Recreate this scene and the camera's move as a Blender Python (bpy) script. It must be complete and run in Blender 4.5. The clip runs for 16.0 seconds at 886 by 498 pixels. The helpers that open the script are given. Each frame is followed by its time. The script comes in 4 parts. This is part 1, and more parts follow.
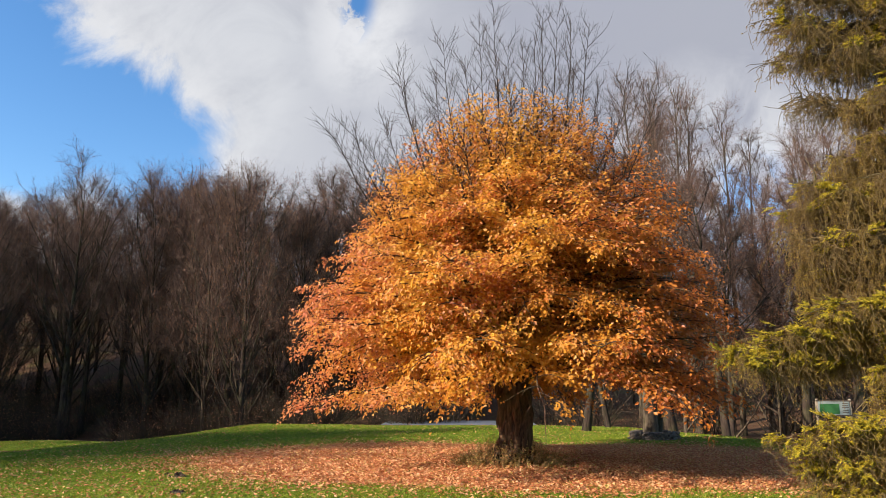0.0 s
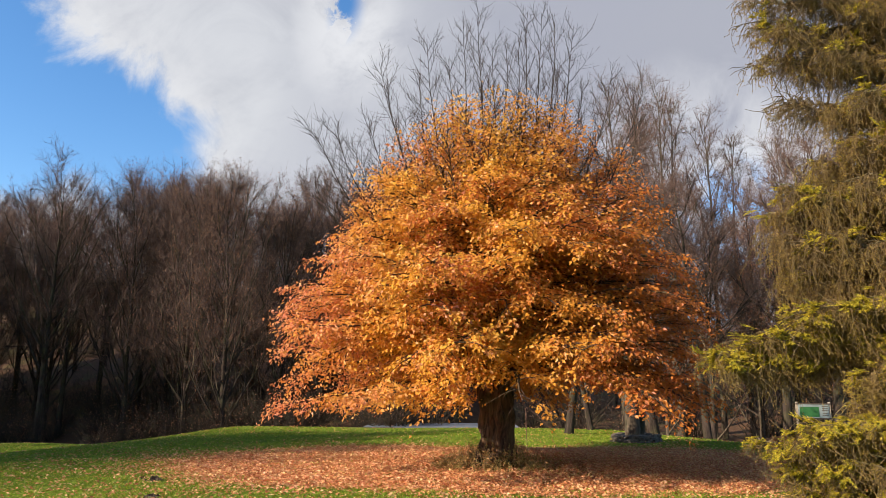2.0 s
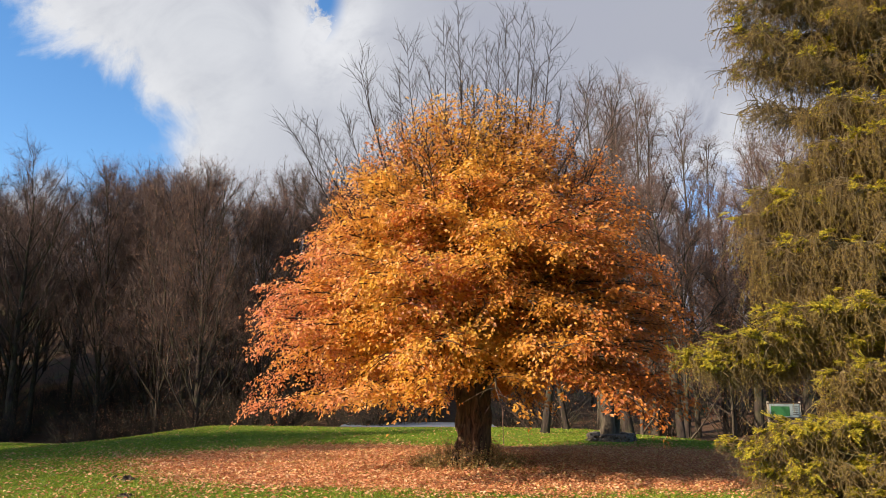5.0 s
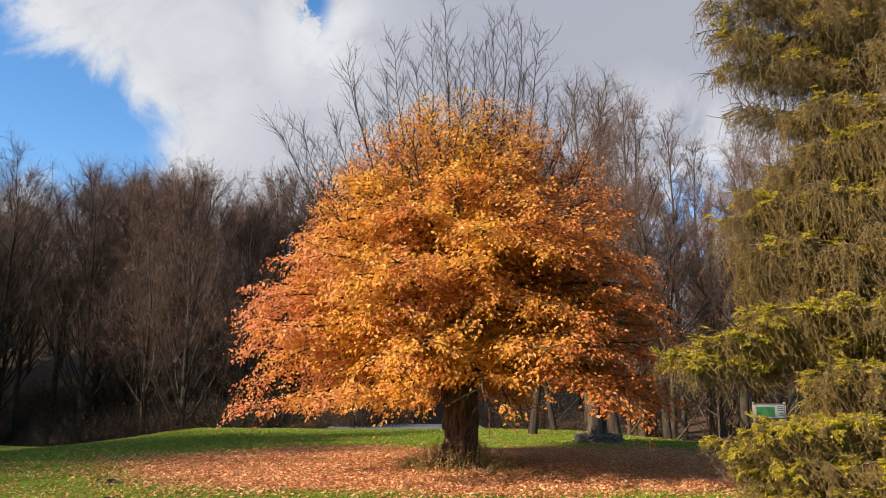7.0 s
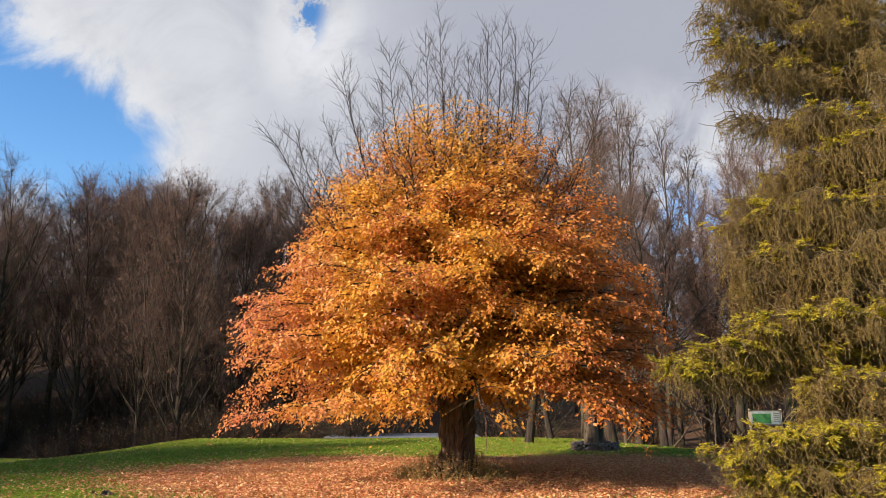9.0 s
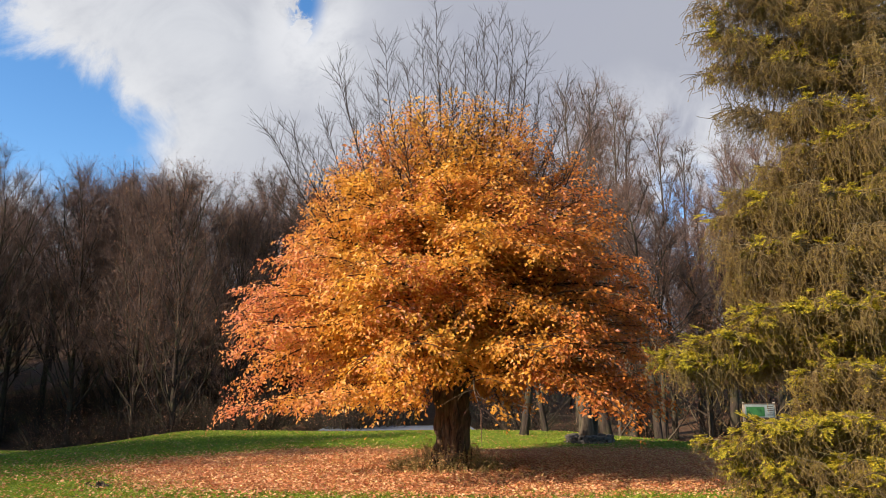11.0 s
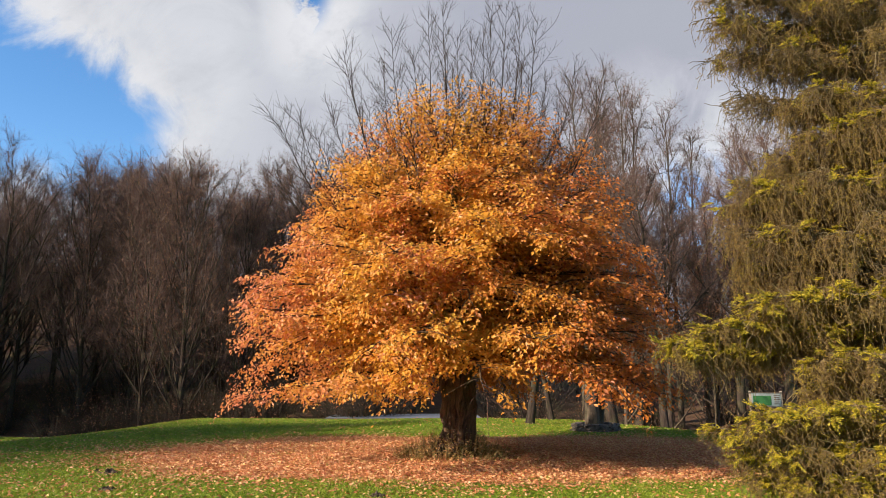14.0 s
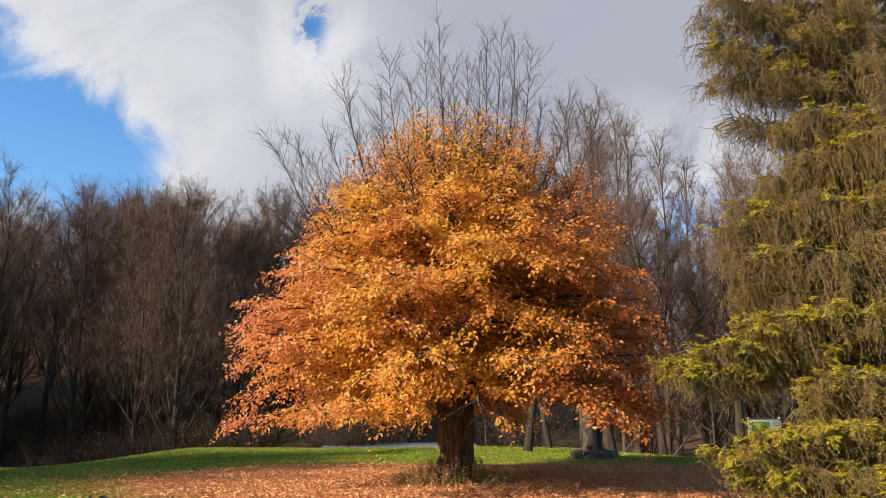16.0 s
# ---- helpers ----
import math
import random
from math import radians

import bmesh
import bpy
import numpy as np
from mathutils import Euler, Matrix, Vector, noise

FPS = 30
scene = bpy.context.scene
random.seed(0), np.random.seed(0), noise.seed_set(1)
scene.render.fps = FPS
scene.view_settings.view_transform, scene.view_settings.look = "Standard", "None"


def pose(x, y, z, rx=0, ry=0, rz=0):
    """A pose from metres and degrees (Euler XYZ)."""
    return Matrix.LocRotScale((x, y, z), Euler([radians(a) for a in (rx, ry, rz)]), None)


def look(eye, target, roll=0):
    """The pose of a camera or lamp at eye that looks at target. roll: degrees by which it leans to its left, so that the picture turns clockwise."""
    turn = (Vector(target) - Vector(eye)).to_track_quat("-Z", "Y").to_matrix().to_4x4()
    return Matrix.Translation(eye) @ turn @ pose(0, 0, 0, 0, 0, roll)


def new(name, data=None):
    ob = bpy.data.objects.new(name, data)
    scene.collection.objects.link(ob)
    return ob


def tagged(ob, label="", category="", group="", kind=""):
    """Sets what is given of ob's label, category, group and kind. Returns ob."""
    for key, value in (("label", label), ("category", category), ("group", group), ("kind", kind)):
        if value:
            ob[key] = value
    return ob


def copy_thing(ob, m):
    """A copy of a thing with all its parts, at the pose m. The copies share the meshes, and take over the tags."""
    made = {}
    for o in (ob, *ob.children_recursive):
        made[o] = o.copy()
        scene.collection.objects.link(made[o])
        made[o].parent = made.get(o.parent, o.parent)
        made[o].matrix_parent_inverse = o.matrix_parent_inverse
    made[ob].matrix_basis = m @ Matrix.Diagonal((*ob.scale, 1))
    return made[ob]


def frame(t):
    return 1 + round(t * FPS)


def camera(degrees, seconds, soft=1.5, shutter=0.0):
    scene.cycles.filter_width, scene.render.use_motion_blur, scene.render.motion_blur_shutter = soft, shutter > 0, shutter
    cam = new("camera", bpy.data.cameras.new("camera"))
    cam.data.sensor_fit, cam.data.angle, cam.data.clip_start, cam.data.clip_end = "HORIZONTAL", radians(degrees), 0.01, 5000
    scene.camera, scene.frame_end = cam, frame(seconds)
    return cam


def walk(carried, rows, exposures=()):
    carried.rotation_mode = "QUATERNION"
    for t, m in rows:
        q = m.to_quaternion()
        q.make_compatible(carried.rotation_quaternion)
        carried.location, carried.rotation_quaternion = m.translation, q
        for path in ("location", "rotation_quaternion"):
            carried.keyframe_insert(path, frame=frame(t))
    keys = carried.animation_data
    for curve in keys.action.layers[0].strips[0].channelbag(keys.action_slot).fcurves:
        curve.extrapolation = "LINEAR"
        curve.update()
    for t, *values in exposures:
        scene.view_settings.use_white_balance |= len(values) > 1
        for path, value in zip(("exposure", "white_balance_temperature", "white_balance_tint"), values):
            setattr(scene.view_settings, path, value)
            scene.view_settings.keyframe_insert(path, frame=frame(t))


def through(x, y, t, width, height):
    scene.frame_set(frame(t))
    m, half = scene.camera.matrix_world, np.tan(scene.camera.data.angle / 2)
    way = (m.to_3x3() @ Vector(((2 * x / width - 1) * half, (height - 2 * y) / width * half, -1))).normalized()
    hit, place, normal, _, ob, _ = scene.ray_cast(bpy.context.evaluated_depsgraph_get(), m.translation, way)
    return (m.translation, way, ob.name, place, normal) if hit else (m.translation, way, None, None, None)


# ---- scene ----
# ---- camera and its way ----
cam = camera(65.4, 16.0, 0.7)
PATH = [
    (0, -0.065, -0.067, 1.597, 101.07, -0.08, 4.31),
    (0.5, -0.020, 0.011, 1.595, 101.02, 0.72, 3.88),
    (1, -0.019, 0.011, 1.603, 101.09, 1.17, 3.71),
    (1.5, -0.013, 0.028, 1.594, 101.24, 0.72, 3.40),
    (2, -0.018, 0.028, 1.606, 101.24, -0.19, 3.03),
    (2.5, -0.027, 0.033, 1.595, 101.28, -0.55, 2.70),
    (3, -0.016, 0.033, 1.590, 101.35, -0.99, 2.38),
    (3.5, -0.030, 0.017, 1.594, 101.30, -1.00, 2.07),
    (4, -0.034, 0.007, 1.588, 101.22, -0.72, 1.79),
    (6.5, -0.004, 0.028, 1.591, 101.25, -0.16, 0.33),
    (7, 0.004, 0.024, 1.595, 101.34, -0.15, 0.21),
    (7.5, 0.014, 0.034, 1.613, 101.60, 0.13, 0.24),
    (8, -0.000, 0.000, 1.600, 102.00, -0.00, 0.00),
    (8.5, 0.004, 0.004, 1.605, 102.06, -0.02, -0.12),
    (9, -0.005, 0.008, 1.598, 102.03, 0.21, -0.12),
    (11.5, -0.002, 0.035, 1.575, 101.16, 0.07, -0.53),
    (12, -0.007, 0.041, 1.570, 100.80, -0.01, -0.46),
    (12.5, -0.020, 0.030, 1.571, 100.67, -0.09, -0.39),
    (13, -0.020, 0.025, 1.575, 100.62, -0.10, -0.39),
    (13.5, -0.011, 0.028, 1.569, 100.59, 0.08, -0.33),
    (14, -0.006, 0.044, 1.580, 100.56, -0.01, 0.01),
    (14.5, -0.022, 0.021, 1.577, 100.64, -0.23, -0.10),
    (15, -0.016, 0.057, 1.552, 101.92, -0.20, -0.28),
    (15.5, -0.025, 0.031, 1.517, 103.29, -0.13, -0.46),
    (16, -0.027, 0.019, 1.471, 103.00, 0.18, -0.30),
]
walk(cam, [(t, pose(x, y, z, rx, ry, rz)) for t, x, y, z, rx, ry, rz in PATH])

# ---- light ----
SUN_EL, SUN_AZ = radians(26), radians(239)   # azimuth clockwise from +y: the sun stands to the west, a little behind the camera
to_sun = Vector((math.sin(SUN_AZ) * math.cos(SUN_EL), math.cos(SUN_AZ) * math.cos(SUN_EL), math.sin(SUN_EL)))
world = bpy.data.worlds.new("sky")
scene.world = world
world.use_nodes = True
wn = world.node_tree.nodes
sky = wn.new("ShaderNodeTexSky")
sky.sky_type, sky.sun_disc = "NISHITA", False
sky.sun_elevation, sky.sun_rotation = SUN_EL, SUN_AZ
sky.air_density, sky.dust_density, sky.ozone_density = 1.0, 0.4, 2.0
wn["Background"].inputs["Strength"].default_value = 0.07
deep = wn.new("ShaderNodeHueSaturation")
deep.inputs["Saturation"].default_value, deep.inputs["Value"].default_value = 1.26, 1.65
deep.inputs["Hue"].default_value = 0.503
world.node_tree.links.new(sky.outputs[0], deep.inputs["Color"])
world.node_tree.links.new(deep.outputs[0], wn["Background"].inputs["Color"])
sun = new("sun", bpy.data.lights.new("sun", "SUN"))
sun.data.energy, sun.data.angle, sun.data.color = 5.0, radians(0.55), (1.0, 0.885, 0.74)
sun.matrix_world = look(to_sun * 60, (0, 0, 0))
scene.view_settings.exposure = 1.0


# ---- materials ----
class Nodes:
    """A small wrapper to write a node material in few lines."""

    def __init__(self, name):
        self.mat = bpy.data.materials.new(name)
        self.mat.use_nodes = True
        self.tree = self.mat.node_tree
        self.bsdf = self.tree.nodes["Principled BSDF"]
        self.out = self.tree.nodes["Material Output"]

    def add(self, kind, **values):
        node = self.tree.nodes.new(kind)
        for key, value in values.items():
            self.feed(node, key, value)
        return node

    def feed(self, node, key, value):
        slot = node.inputs[int(key[1:])] if key[0] == "i" and key[1:].isdigit() else node.inputs[key.replace("_", " ")]
        if isinstance(value, bpy.types.NodeSocket):
            self.tree.links.new(value, slot)
        else:
            slot.default_value = value

    def coords(self, which="Object"):
        return self.tree.nodes.new("ShaderNodeTexCoord").outputs[which]

    def scaled(self, vector, x, y, z):
        return self.add("ShaderNodeMapping", Vector=vector, Scale=(x, y, z)).outputs[0]

    def noise(self, scale, detail=4.0, rough=0.55, vector=None, distortion=0.0):
        node = self.add("ShaderNodeTexNoise", Scale=scale, Detail=detail, Roughness=rough, Distortion=distortion)
        self.feed(node, "Vector", vector if vector is not None else self.coords())
        return node.outputs[0]

    def ramp(self, value, *stops):
        node = self.add("ShaderNodeValToRGB", Fac=value)
        ramp = node.color_ramp
        while len(ramp.elements) < len(stops):
            ramp.elements.new(0.5)
        for element, (at, colour) in zip(ramp.elements, stops):
            element.position = at
            element.color = (*colour, 1) if len(colour) == 3 else colour
        return node.outputs[0]

    def grey(self, value, low, high):
        return self.add("ShaderNodeMapRange", Value=value, From_Min=low, From_Max=high).outputs[0]

    def math(self, operation, a, b=0.0, clamp=False):
        node = self.add("ShaderNodeMath", i0=a, i1=b)
        node.operation, node.use_clamp = operation, clamp
        return node.outputs[0]

    def mix(self, factor, a, b, blend="MIX"):
        node = self.tree.nodes.new("ShaderNodeMix")
        node.data_type, node.blend_type = "RGBA", blend
        for slot, value in ((0, factor), (6, a), (7, b)):
            if isinstance(value, bpy.types.NodeSocket):
                self.tree.links.new(value, node.inputs[slot])
            else:
                node.inputs[slot].default_value = value if slot == 0 else (*value, 1)
        return node.outputs[2]

    def random(self):
        return self.tree.nodes.new("ShaderNodeNewGeometry").outputs["Random Per Island"]

    def finish(self, colour, rough=0.8, bump=None, strength=0.4, distance=0.02, specular=0.3):
        self.feed(self.bsdf, "Base_Color", colour if isinstance(colour, bpy.types.NodeSocket) else (*colour, 1))
        self.feed(self.bsdf, "Roughness", rough)
        self.feed(self.bsdf, "Specular_IOR_Level", specular)
        if bump is not None:
            node = self.add("ShaderNodeBump", Height=bump, Strength=strength, Distance=distance)
            self.feed(self.bsdf, "Normal", node.outputs[0])
        return self.mat

    def leafy(self, colour, through=0.35, rough=0.55, gain=1.0):
        """A leaf: diffuse and gloss, with part of the light passing through."""
        self.finish(colour, rough, specular=0.35)
        glow = self.add("ShaderNodeBsdfTranslucent", Color=colour)
        mixed = self.add("ShaderNodeMixShader", i0=through, i1=self.bsdf.outputs[0], i2=glow.outputs[0])
        self.tree.links.new(mixed.outputs[0], self.out.inputs["Surface"])
        return self.mat


def autumn_leaf():
    n = Nodes("autumn_leaf")
    where = n.coords()
    pick = n.ramp(n.random(), (0.0, (0.38, 0.10, 0.028)), (0.3, (0.60, 0.185, 0.04)), (0.6, (0.68, 0.275, 0.045)), (0.85, (0.74, 0.42, 0.065)), (0.96, (0.74, 0.33, 0.18)), (1.0, (0.28, 0.075, 0.02)))
    gold = n.grey(n.noise(0.75, 3, 0.6, where), 0.40, 0.56)
    warm = n.mix(n.math("MULTIPLY", gold, 0.68), pick, (0.72, 0.375, 0.027))
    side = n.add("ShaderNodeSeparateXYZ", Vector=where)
    # darker russet eastwards: leaf colour, with the crown's shaded side painted in
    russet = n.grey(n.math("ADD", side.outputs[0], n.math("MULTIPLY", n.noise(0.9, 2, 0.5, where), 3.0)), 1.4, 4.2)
    # rosy westwards: leaf tint, plus sunlit highlights put into the colour
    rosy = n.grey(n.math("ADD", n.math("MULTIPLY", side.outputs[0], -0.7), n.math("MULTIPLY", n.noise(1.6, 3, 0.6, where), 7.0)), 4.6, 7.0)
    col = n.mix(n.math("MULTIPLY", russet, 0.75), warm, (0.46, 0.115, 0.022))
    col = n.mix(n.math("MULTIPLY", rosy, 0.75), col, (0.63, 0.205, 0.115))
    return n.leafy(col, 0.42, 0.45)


def fallen_leaf():
    n = Nodes("fallen_leaf")
    col = n.ramp(n.random(), (0.0, (0.33, 0.105, 0.045)), (0.3, (0.49, 0.175, 0.065)), (0.55, (0.59, 0.26, 0.105)), (0.8, (0.62, 0.35, 0.18)), (0.95, (0.66, 0.42, 0.14)), (1.0, (0.24, 0.09, 0.045)))
    return n.leafy(col, 0.15, 0.6)


def grass_blade():
    n = Nodes("grass_blade")
    col = n.ramp(n.random(), (0.0, (0.085, 0.135, 0.006)), (0.5, (0.17, 0.235, 0.010)), (0.8, (0.26, 0.30, 0.016)), (1.0, (0.36, 0.32, 0.05)))
    return n.leafy(col, 0.3, 0.6)


def bark(name, dark, light, moss=0.0, scale=9.0, moss_colour=(0.10, 0.12, 0.03)):
    n = Nodes(name)
    where = n.scaled(n.coords(), 1, 1, 0.22)
    ridge = n.noise(scale, 8, 0.68, where, 0.6)
    col = n.mix(n.grey(ridge, 0.36, 0.66), dark, light)
    patch = n.grey(n.noise(1.7, 4, 0.6), 0.45, 0.65)
    col = n.mix(n.math("MULTIPLY", patch, moss), col, moss_colour)
    return n.finish(col, 0.9, ridge, 0.9, 0.05, 0.15)


def ground_surface():
    n = Nodes("ground_surface")
    where = n.coords()
    fine = n.noise(30, 6, 0.7, where)
    broad = n.noise(0.35, 5, 0.6, where)
    grass = n.mix(fine, (0.06, 0.10, 0.006), (0.16, 0.22, 0.012))
    grass = n.mix(n.math("MULTIPLY", n.grey(broad, 0.42, 0.66), 0.5), grass, (0.20, 0.21, 0.04))
    bits = n.add("ShaderNodeTexVoronoi", Vector=where, Scale=15.0)
    bits.feature = "F1"
    litter = n.ramp(n.add("ShaderNodeSeparateColor", Color=bits.outputs["Color"]).outputs[0], (0.0, (0.26, 0.09, 0.035)), (0.35, (0.46, 0.17, 0.06)), (0.7, (0.58, 0.26, 0.095)), (1.0, (0.66, 0.38, 0.17)))
    litter = n.mix(n.grey(fine, 0.3, 0.7), n.mix(0.5, litter, (0.16, 0.06, 0.03)), litter)
    forest = n.mix(n.noise(3.0, 6, 0.7, where), (0.04, 0.022, 0.013), (0.15, 0.08, 0.044))
    forest = n.mix(n.math("MULTIPLY", n.grey(n.noise(0.6, 4, 0.6, where), 0.5, 0.64), 0.5), forest, (0.07, 0.08, 0.02))
    a = n.add("ShaderNodeAttribute")
    a.attribute_name = "litter"
    b = n.add("ShaderNodeAttribute")
    b.attribute_name = "woods"
    spread = n.math("ADD", a.outputs["Fac"], n.math("MULTIPLY", n.math("SUBTRACT", n.noise(1.6, 8, 0.75, where), 0.5), 1.5))
    edge = n.math("ADD", b.outputs["Fac"], n.math("MULTIPLY", n.math("SUBTRACT", n.noise(0.8, 4, 0.6, where), 0.5), 0.5))
    col = n.mix(n.grey(spread, 0.42, 0.62), grass, litter)
    col = n.mix(n.grey(edge, 0.4, 0.6), col, forest)
    return n.finish(col, 0.95, n.math("ADD", fine, bits.outputs["Distance"]), 0.7, 0.03, 0.1)


def spruce_needle():
    n = Nodes("spruce_needle")
    pick = n.ramp(n.random(), (0.0, (0.055, 0.036, 0.012)), (0.35, (0.21, 0.135, 0.028)), (0.75, (0.40, 0.26, 0.045)), (1.0, (0.30, 0.145, 0.05)))
    patch = n.grey(n.noise(1.5, 3, 0.6), 0.5, 0.66)
    return n.leafy(n.mix(n.math("MULTIPLY", patch, 0.55), pick, (0.42, 0.29, 0.03)), 0.3, 0.6)


def spruce_tip():
    n = Nodes("spruce_tip")
    col = n.ramp(n.random(), (0.0, (0.10, 0.10, 0.016)), (0.4, (0.36, 0.30, 0.024)), (1.0, (0.74, 0.52, 0.04)))
    return n.leafy(col, 0.4, 0.5)


def plain(name, a, b, scale=6.0, rough=0.8, strength=0.3, metal=0.0):
    n = Nodes(name)
    grain = n.noise(scale, 6, 0.65)
    n.feed(n.bsdf, "Metallic", metal)
    return n.finish(n.mix(n.grey(grain, 0.3, 0.7), a, b), rough, grain, strength, 0.01)


def cloud_vapour():
    """Clouds by bearing: a clear gap in the west, a hole overhead, a grey deck in the east."""
    n = Nodes("cloud_vapour")
    p = n.add("ShaderNodeSeparateXYZ", Vector=n.coords())
    u, v = n.math("DIVIDE", p.outputs[0], p.outputs[1]), n.math("DIVIDE", p.outputs[2], p.outputs[1])
    flat = n.add("ShaderNodeCombineXYZ", X=u, Y=v, Z=0.0).outputs[0]
    puff = n.math("SUBTRACT", n.noise(6.5, 9, 0.62, flat, 0.5), 0.5)
    soft = n.math("SUBTRACT", n.noise(2.6, 4, 0.5, flat), 0.5)
    wisp = n.math("SUBTRACT", n.noise(24, 6, 0.6, flat, 0.4), 0.5)
    # distance past the cloud's western edge, which rises to the west
    edge = n.math("ADD", n.math("MULTIPLY", n.math("ADD", u, 0.465), 0.62), n.math("MULTIPLY", n.math("SUBTRACT", v, 0.42), 0.78))
    cover = n.math("ADD", n.math("ADD", edge, n.math("MULTIPLY", puff, 0.22)), n.math("MULTIPLY", wisp, 0.05))
    wall = n.math("ADD", n.math("SUBTRACT", u, -0.435), n.math("MULTIPLY", puff, 0.16))
    low = n.math("ADD", n.math("SUBTRACT", 0.285, v), n.math("MULTIPLY", puff, 0.16))
    cover = n.math("MAXIMUM", n.math("MAXIMUM", cover, wall), low)

    def hole(a, b, wide, high):
        x, y = n.math("DIVIDE", n.math("SUBTRACT", u, a), wide), n.math("DIVIDE", n.math("SUBTRACT", v, b), high)
        r = n.math("SQRT", n.math("ADD", n.math("MULTIPLY", x, x), n.math("MULTIPLY", y, y)))
        return n.math("MAXIMUM", n.math("MULTIPLY", n.math("SUBTRACT", r, 1.0), 0.05), n.math("ADD", n.math("MULTIPLY", wisp, 0.55), 0.012))

    cover = n.math("MINIMUM", cover, hole(-0.209, 0.605, 0.022, 0.046))
    cover = n.math("MINIMUM", cover, hole(0.375, 0.240, 0.06, 0.07))
    fill = n.add("ShaderNodeMapRange", Value=cover, From_Min=-0.035, From_Max=0.04)
    fill.interpolation_type = "SMOOTHSTEP"
    # sunlit flanks in the west, grey undersides in the east
    east = n.grey(n.math("ADD", u, n.math("MULTIPLY", soft, 0.8)), -0.42, 0.12)
    tone = n.mix(east, (0.70, 0.72, 0.77), (0.455, 0.475, 0.56))
    shade = n.grey(n.noise(4.2, 8, 0.6, flat, 0.6), 0.44, 0.60)
    tone = n.mix(n.math("MULTIPLY", shade, 0.5), tone, (0.47, 0.49, 0.56))
    rim = n.math("MULTIPLY", n.grey(cover, 0.16, 0.01), n.grey(puff, -0.12, 0.08))
    tone = n.mix(n.math("MULTIPLY", rim, 0.9), tone, (0.86, 0.87, 0.90))
    flank = n.math("MULTIPLY", n.grey(n.math("ABSOLUTE", n.math("ADD", u, 0.19)), 0.11, 0.02), n.grey(n.math("ABSOLUTE", n.math("SUBTRACT", v, 0.53)), 0.12, 0.02))
    tone = n.mix(n.math("MULTIPLY", flank, n.grey(puff, -0.1, 0.12)), tone, (0.84, 0.85, 0.89))
    glow = n.add("ShaderNodeEmission", Color=tone, Strength=0.48)
    clear = n.add("ShaderNodeBsdfTransparent")
    both = n.add("ShaderNodeMixShader", i0=fill.outputs[0], i1=clear.outputs[0], i2=glow.outputs[0])
    n.tree.links.new(both.outputs[0], n.out.inputs["Surface"])
    n.mat.cycles.emission_sampling = "NONE"
    return n.mat


AUTUMN, FALLEN, BLADE, GROUND = autumn_leaf(), fallen_leaf(), grass_blade(), ground_surface()
NEEDLE, TIP, VAPOUR = spruce_needle(), spruce_tip(), cloud_vapour()
TREE_BARK = bark("gnarled_bark", (0.016, 0.009, 0.007), (0.17, 0.088, 0.052), 0.25, 12.0)
TWIG_BARK = bark("twig_bark", (0.018, 0.013, 0.011), (0.06, 0.044, 0.035))
FOREST_BARK = bark("forest_bark", (0.018, 0.012, 0.009), (0.068, 0.046, 0.034), 0.2)
GREY_BARK = bark("grey_bark", (0.036, 0.026, 0.018), (0.125, 0.09, 0.062), 0.2)
SPRUCE_BARK = bark("spruce_bark", (0.06, 0.04, 0.022), (0.24, 0.17, 0.09), 0.3)
FINE_TWIG = plain("fine_twig", (0.06, 0.036, 0.028), (0.16, 0.095, 0.07), 3)
DRY_TWIG = plain("dry_twig", (0.085, 0.052, 0.024), (0.25, 0.165, 0.072), 20)
STONE = plain("weathered_stone", (0.03, 0.022, 0.017), (0.17, 0.13, 0.10), 14)
CONCRETE = plain("dull_concrete", (0.10, 0.11, 0.13), (0.16, 0.17, 0.19), 3)
WEATHERED = plain("weathered_wood", (0.20, 0.15, 0.10), (0.42, 0.34, 0.25), 14)
DARK_WOOD = plain("dark_wood", (0.03, 0.022, 0.016), (0.10, 0.07, 0.05), 14)
EARTH = plain("dug_earth", (0.035, 0.022, 0.013), (0.10, 0.065, 0.04), 12, 0.95, 0.8)
PANEL_GREEN = plain("panel_green", (0.016, 0.075, 0.02), (0.035, 0.12, 0.035), 5, 0.4)
PANEL_WHITE = plain("panel_white", (0.15, 0.17, 0.16), (0.24, 0.27, 0.25), 4, 0.4)


def brown_leaf():
    n = Nodes("withered_leaf")
    col = n.ramp(n.random(), (0.0, (0.13, 0.06, 0.03)), (0.5, (0.26, 0.115, 0.055)), (1.0, (0.36, 0.17, 0.08)))
    return n.leafy(col, 0.25, 0.6)


def weed_leaf():
    n = Nodes("weed_leaf")
    col = n.ramp(n.random(), (0.0, (0.16, 0.14, 0.03)), (0.4, (0.34, 0.23, 0.06)), (0.75, (0.46, 0.25, 0.09)), (1.0, (0.52, 0.24, 0.10)))
    return n.leafy(col, 0.25, 0.55)


WITHERED, WEED = brown_leaf(), weed_leaf()


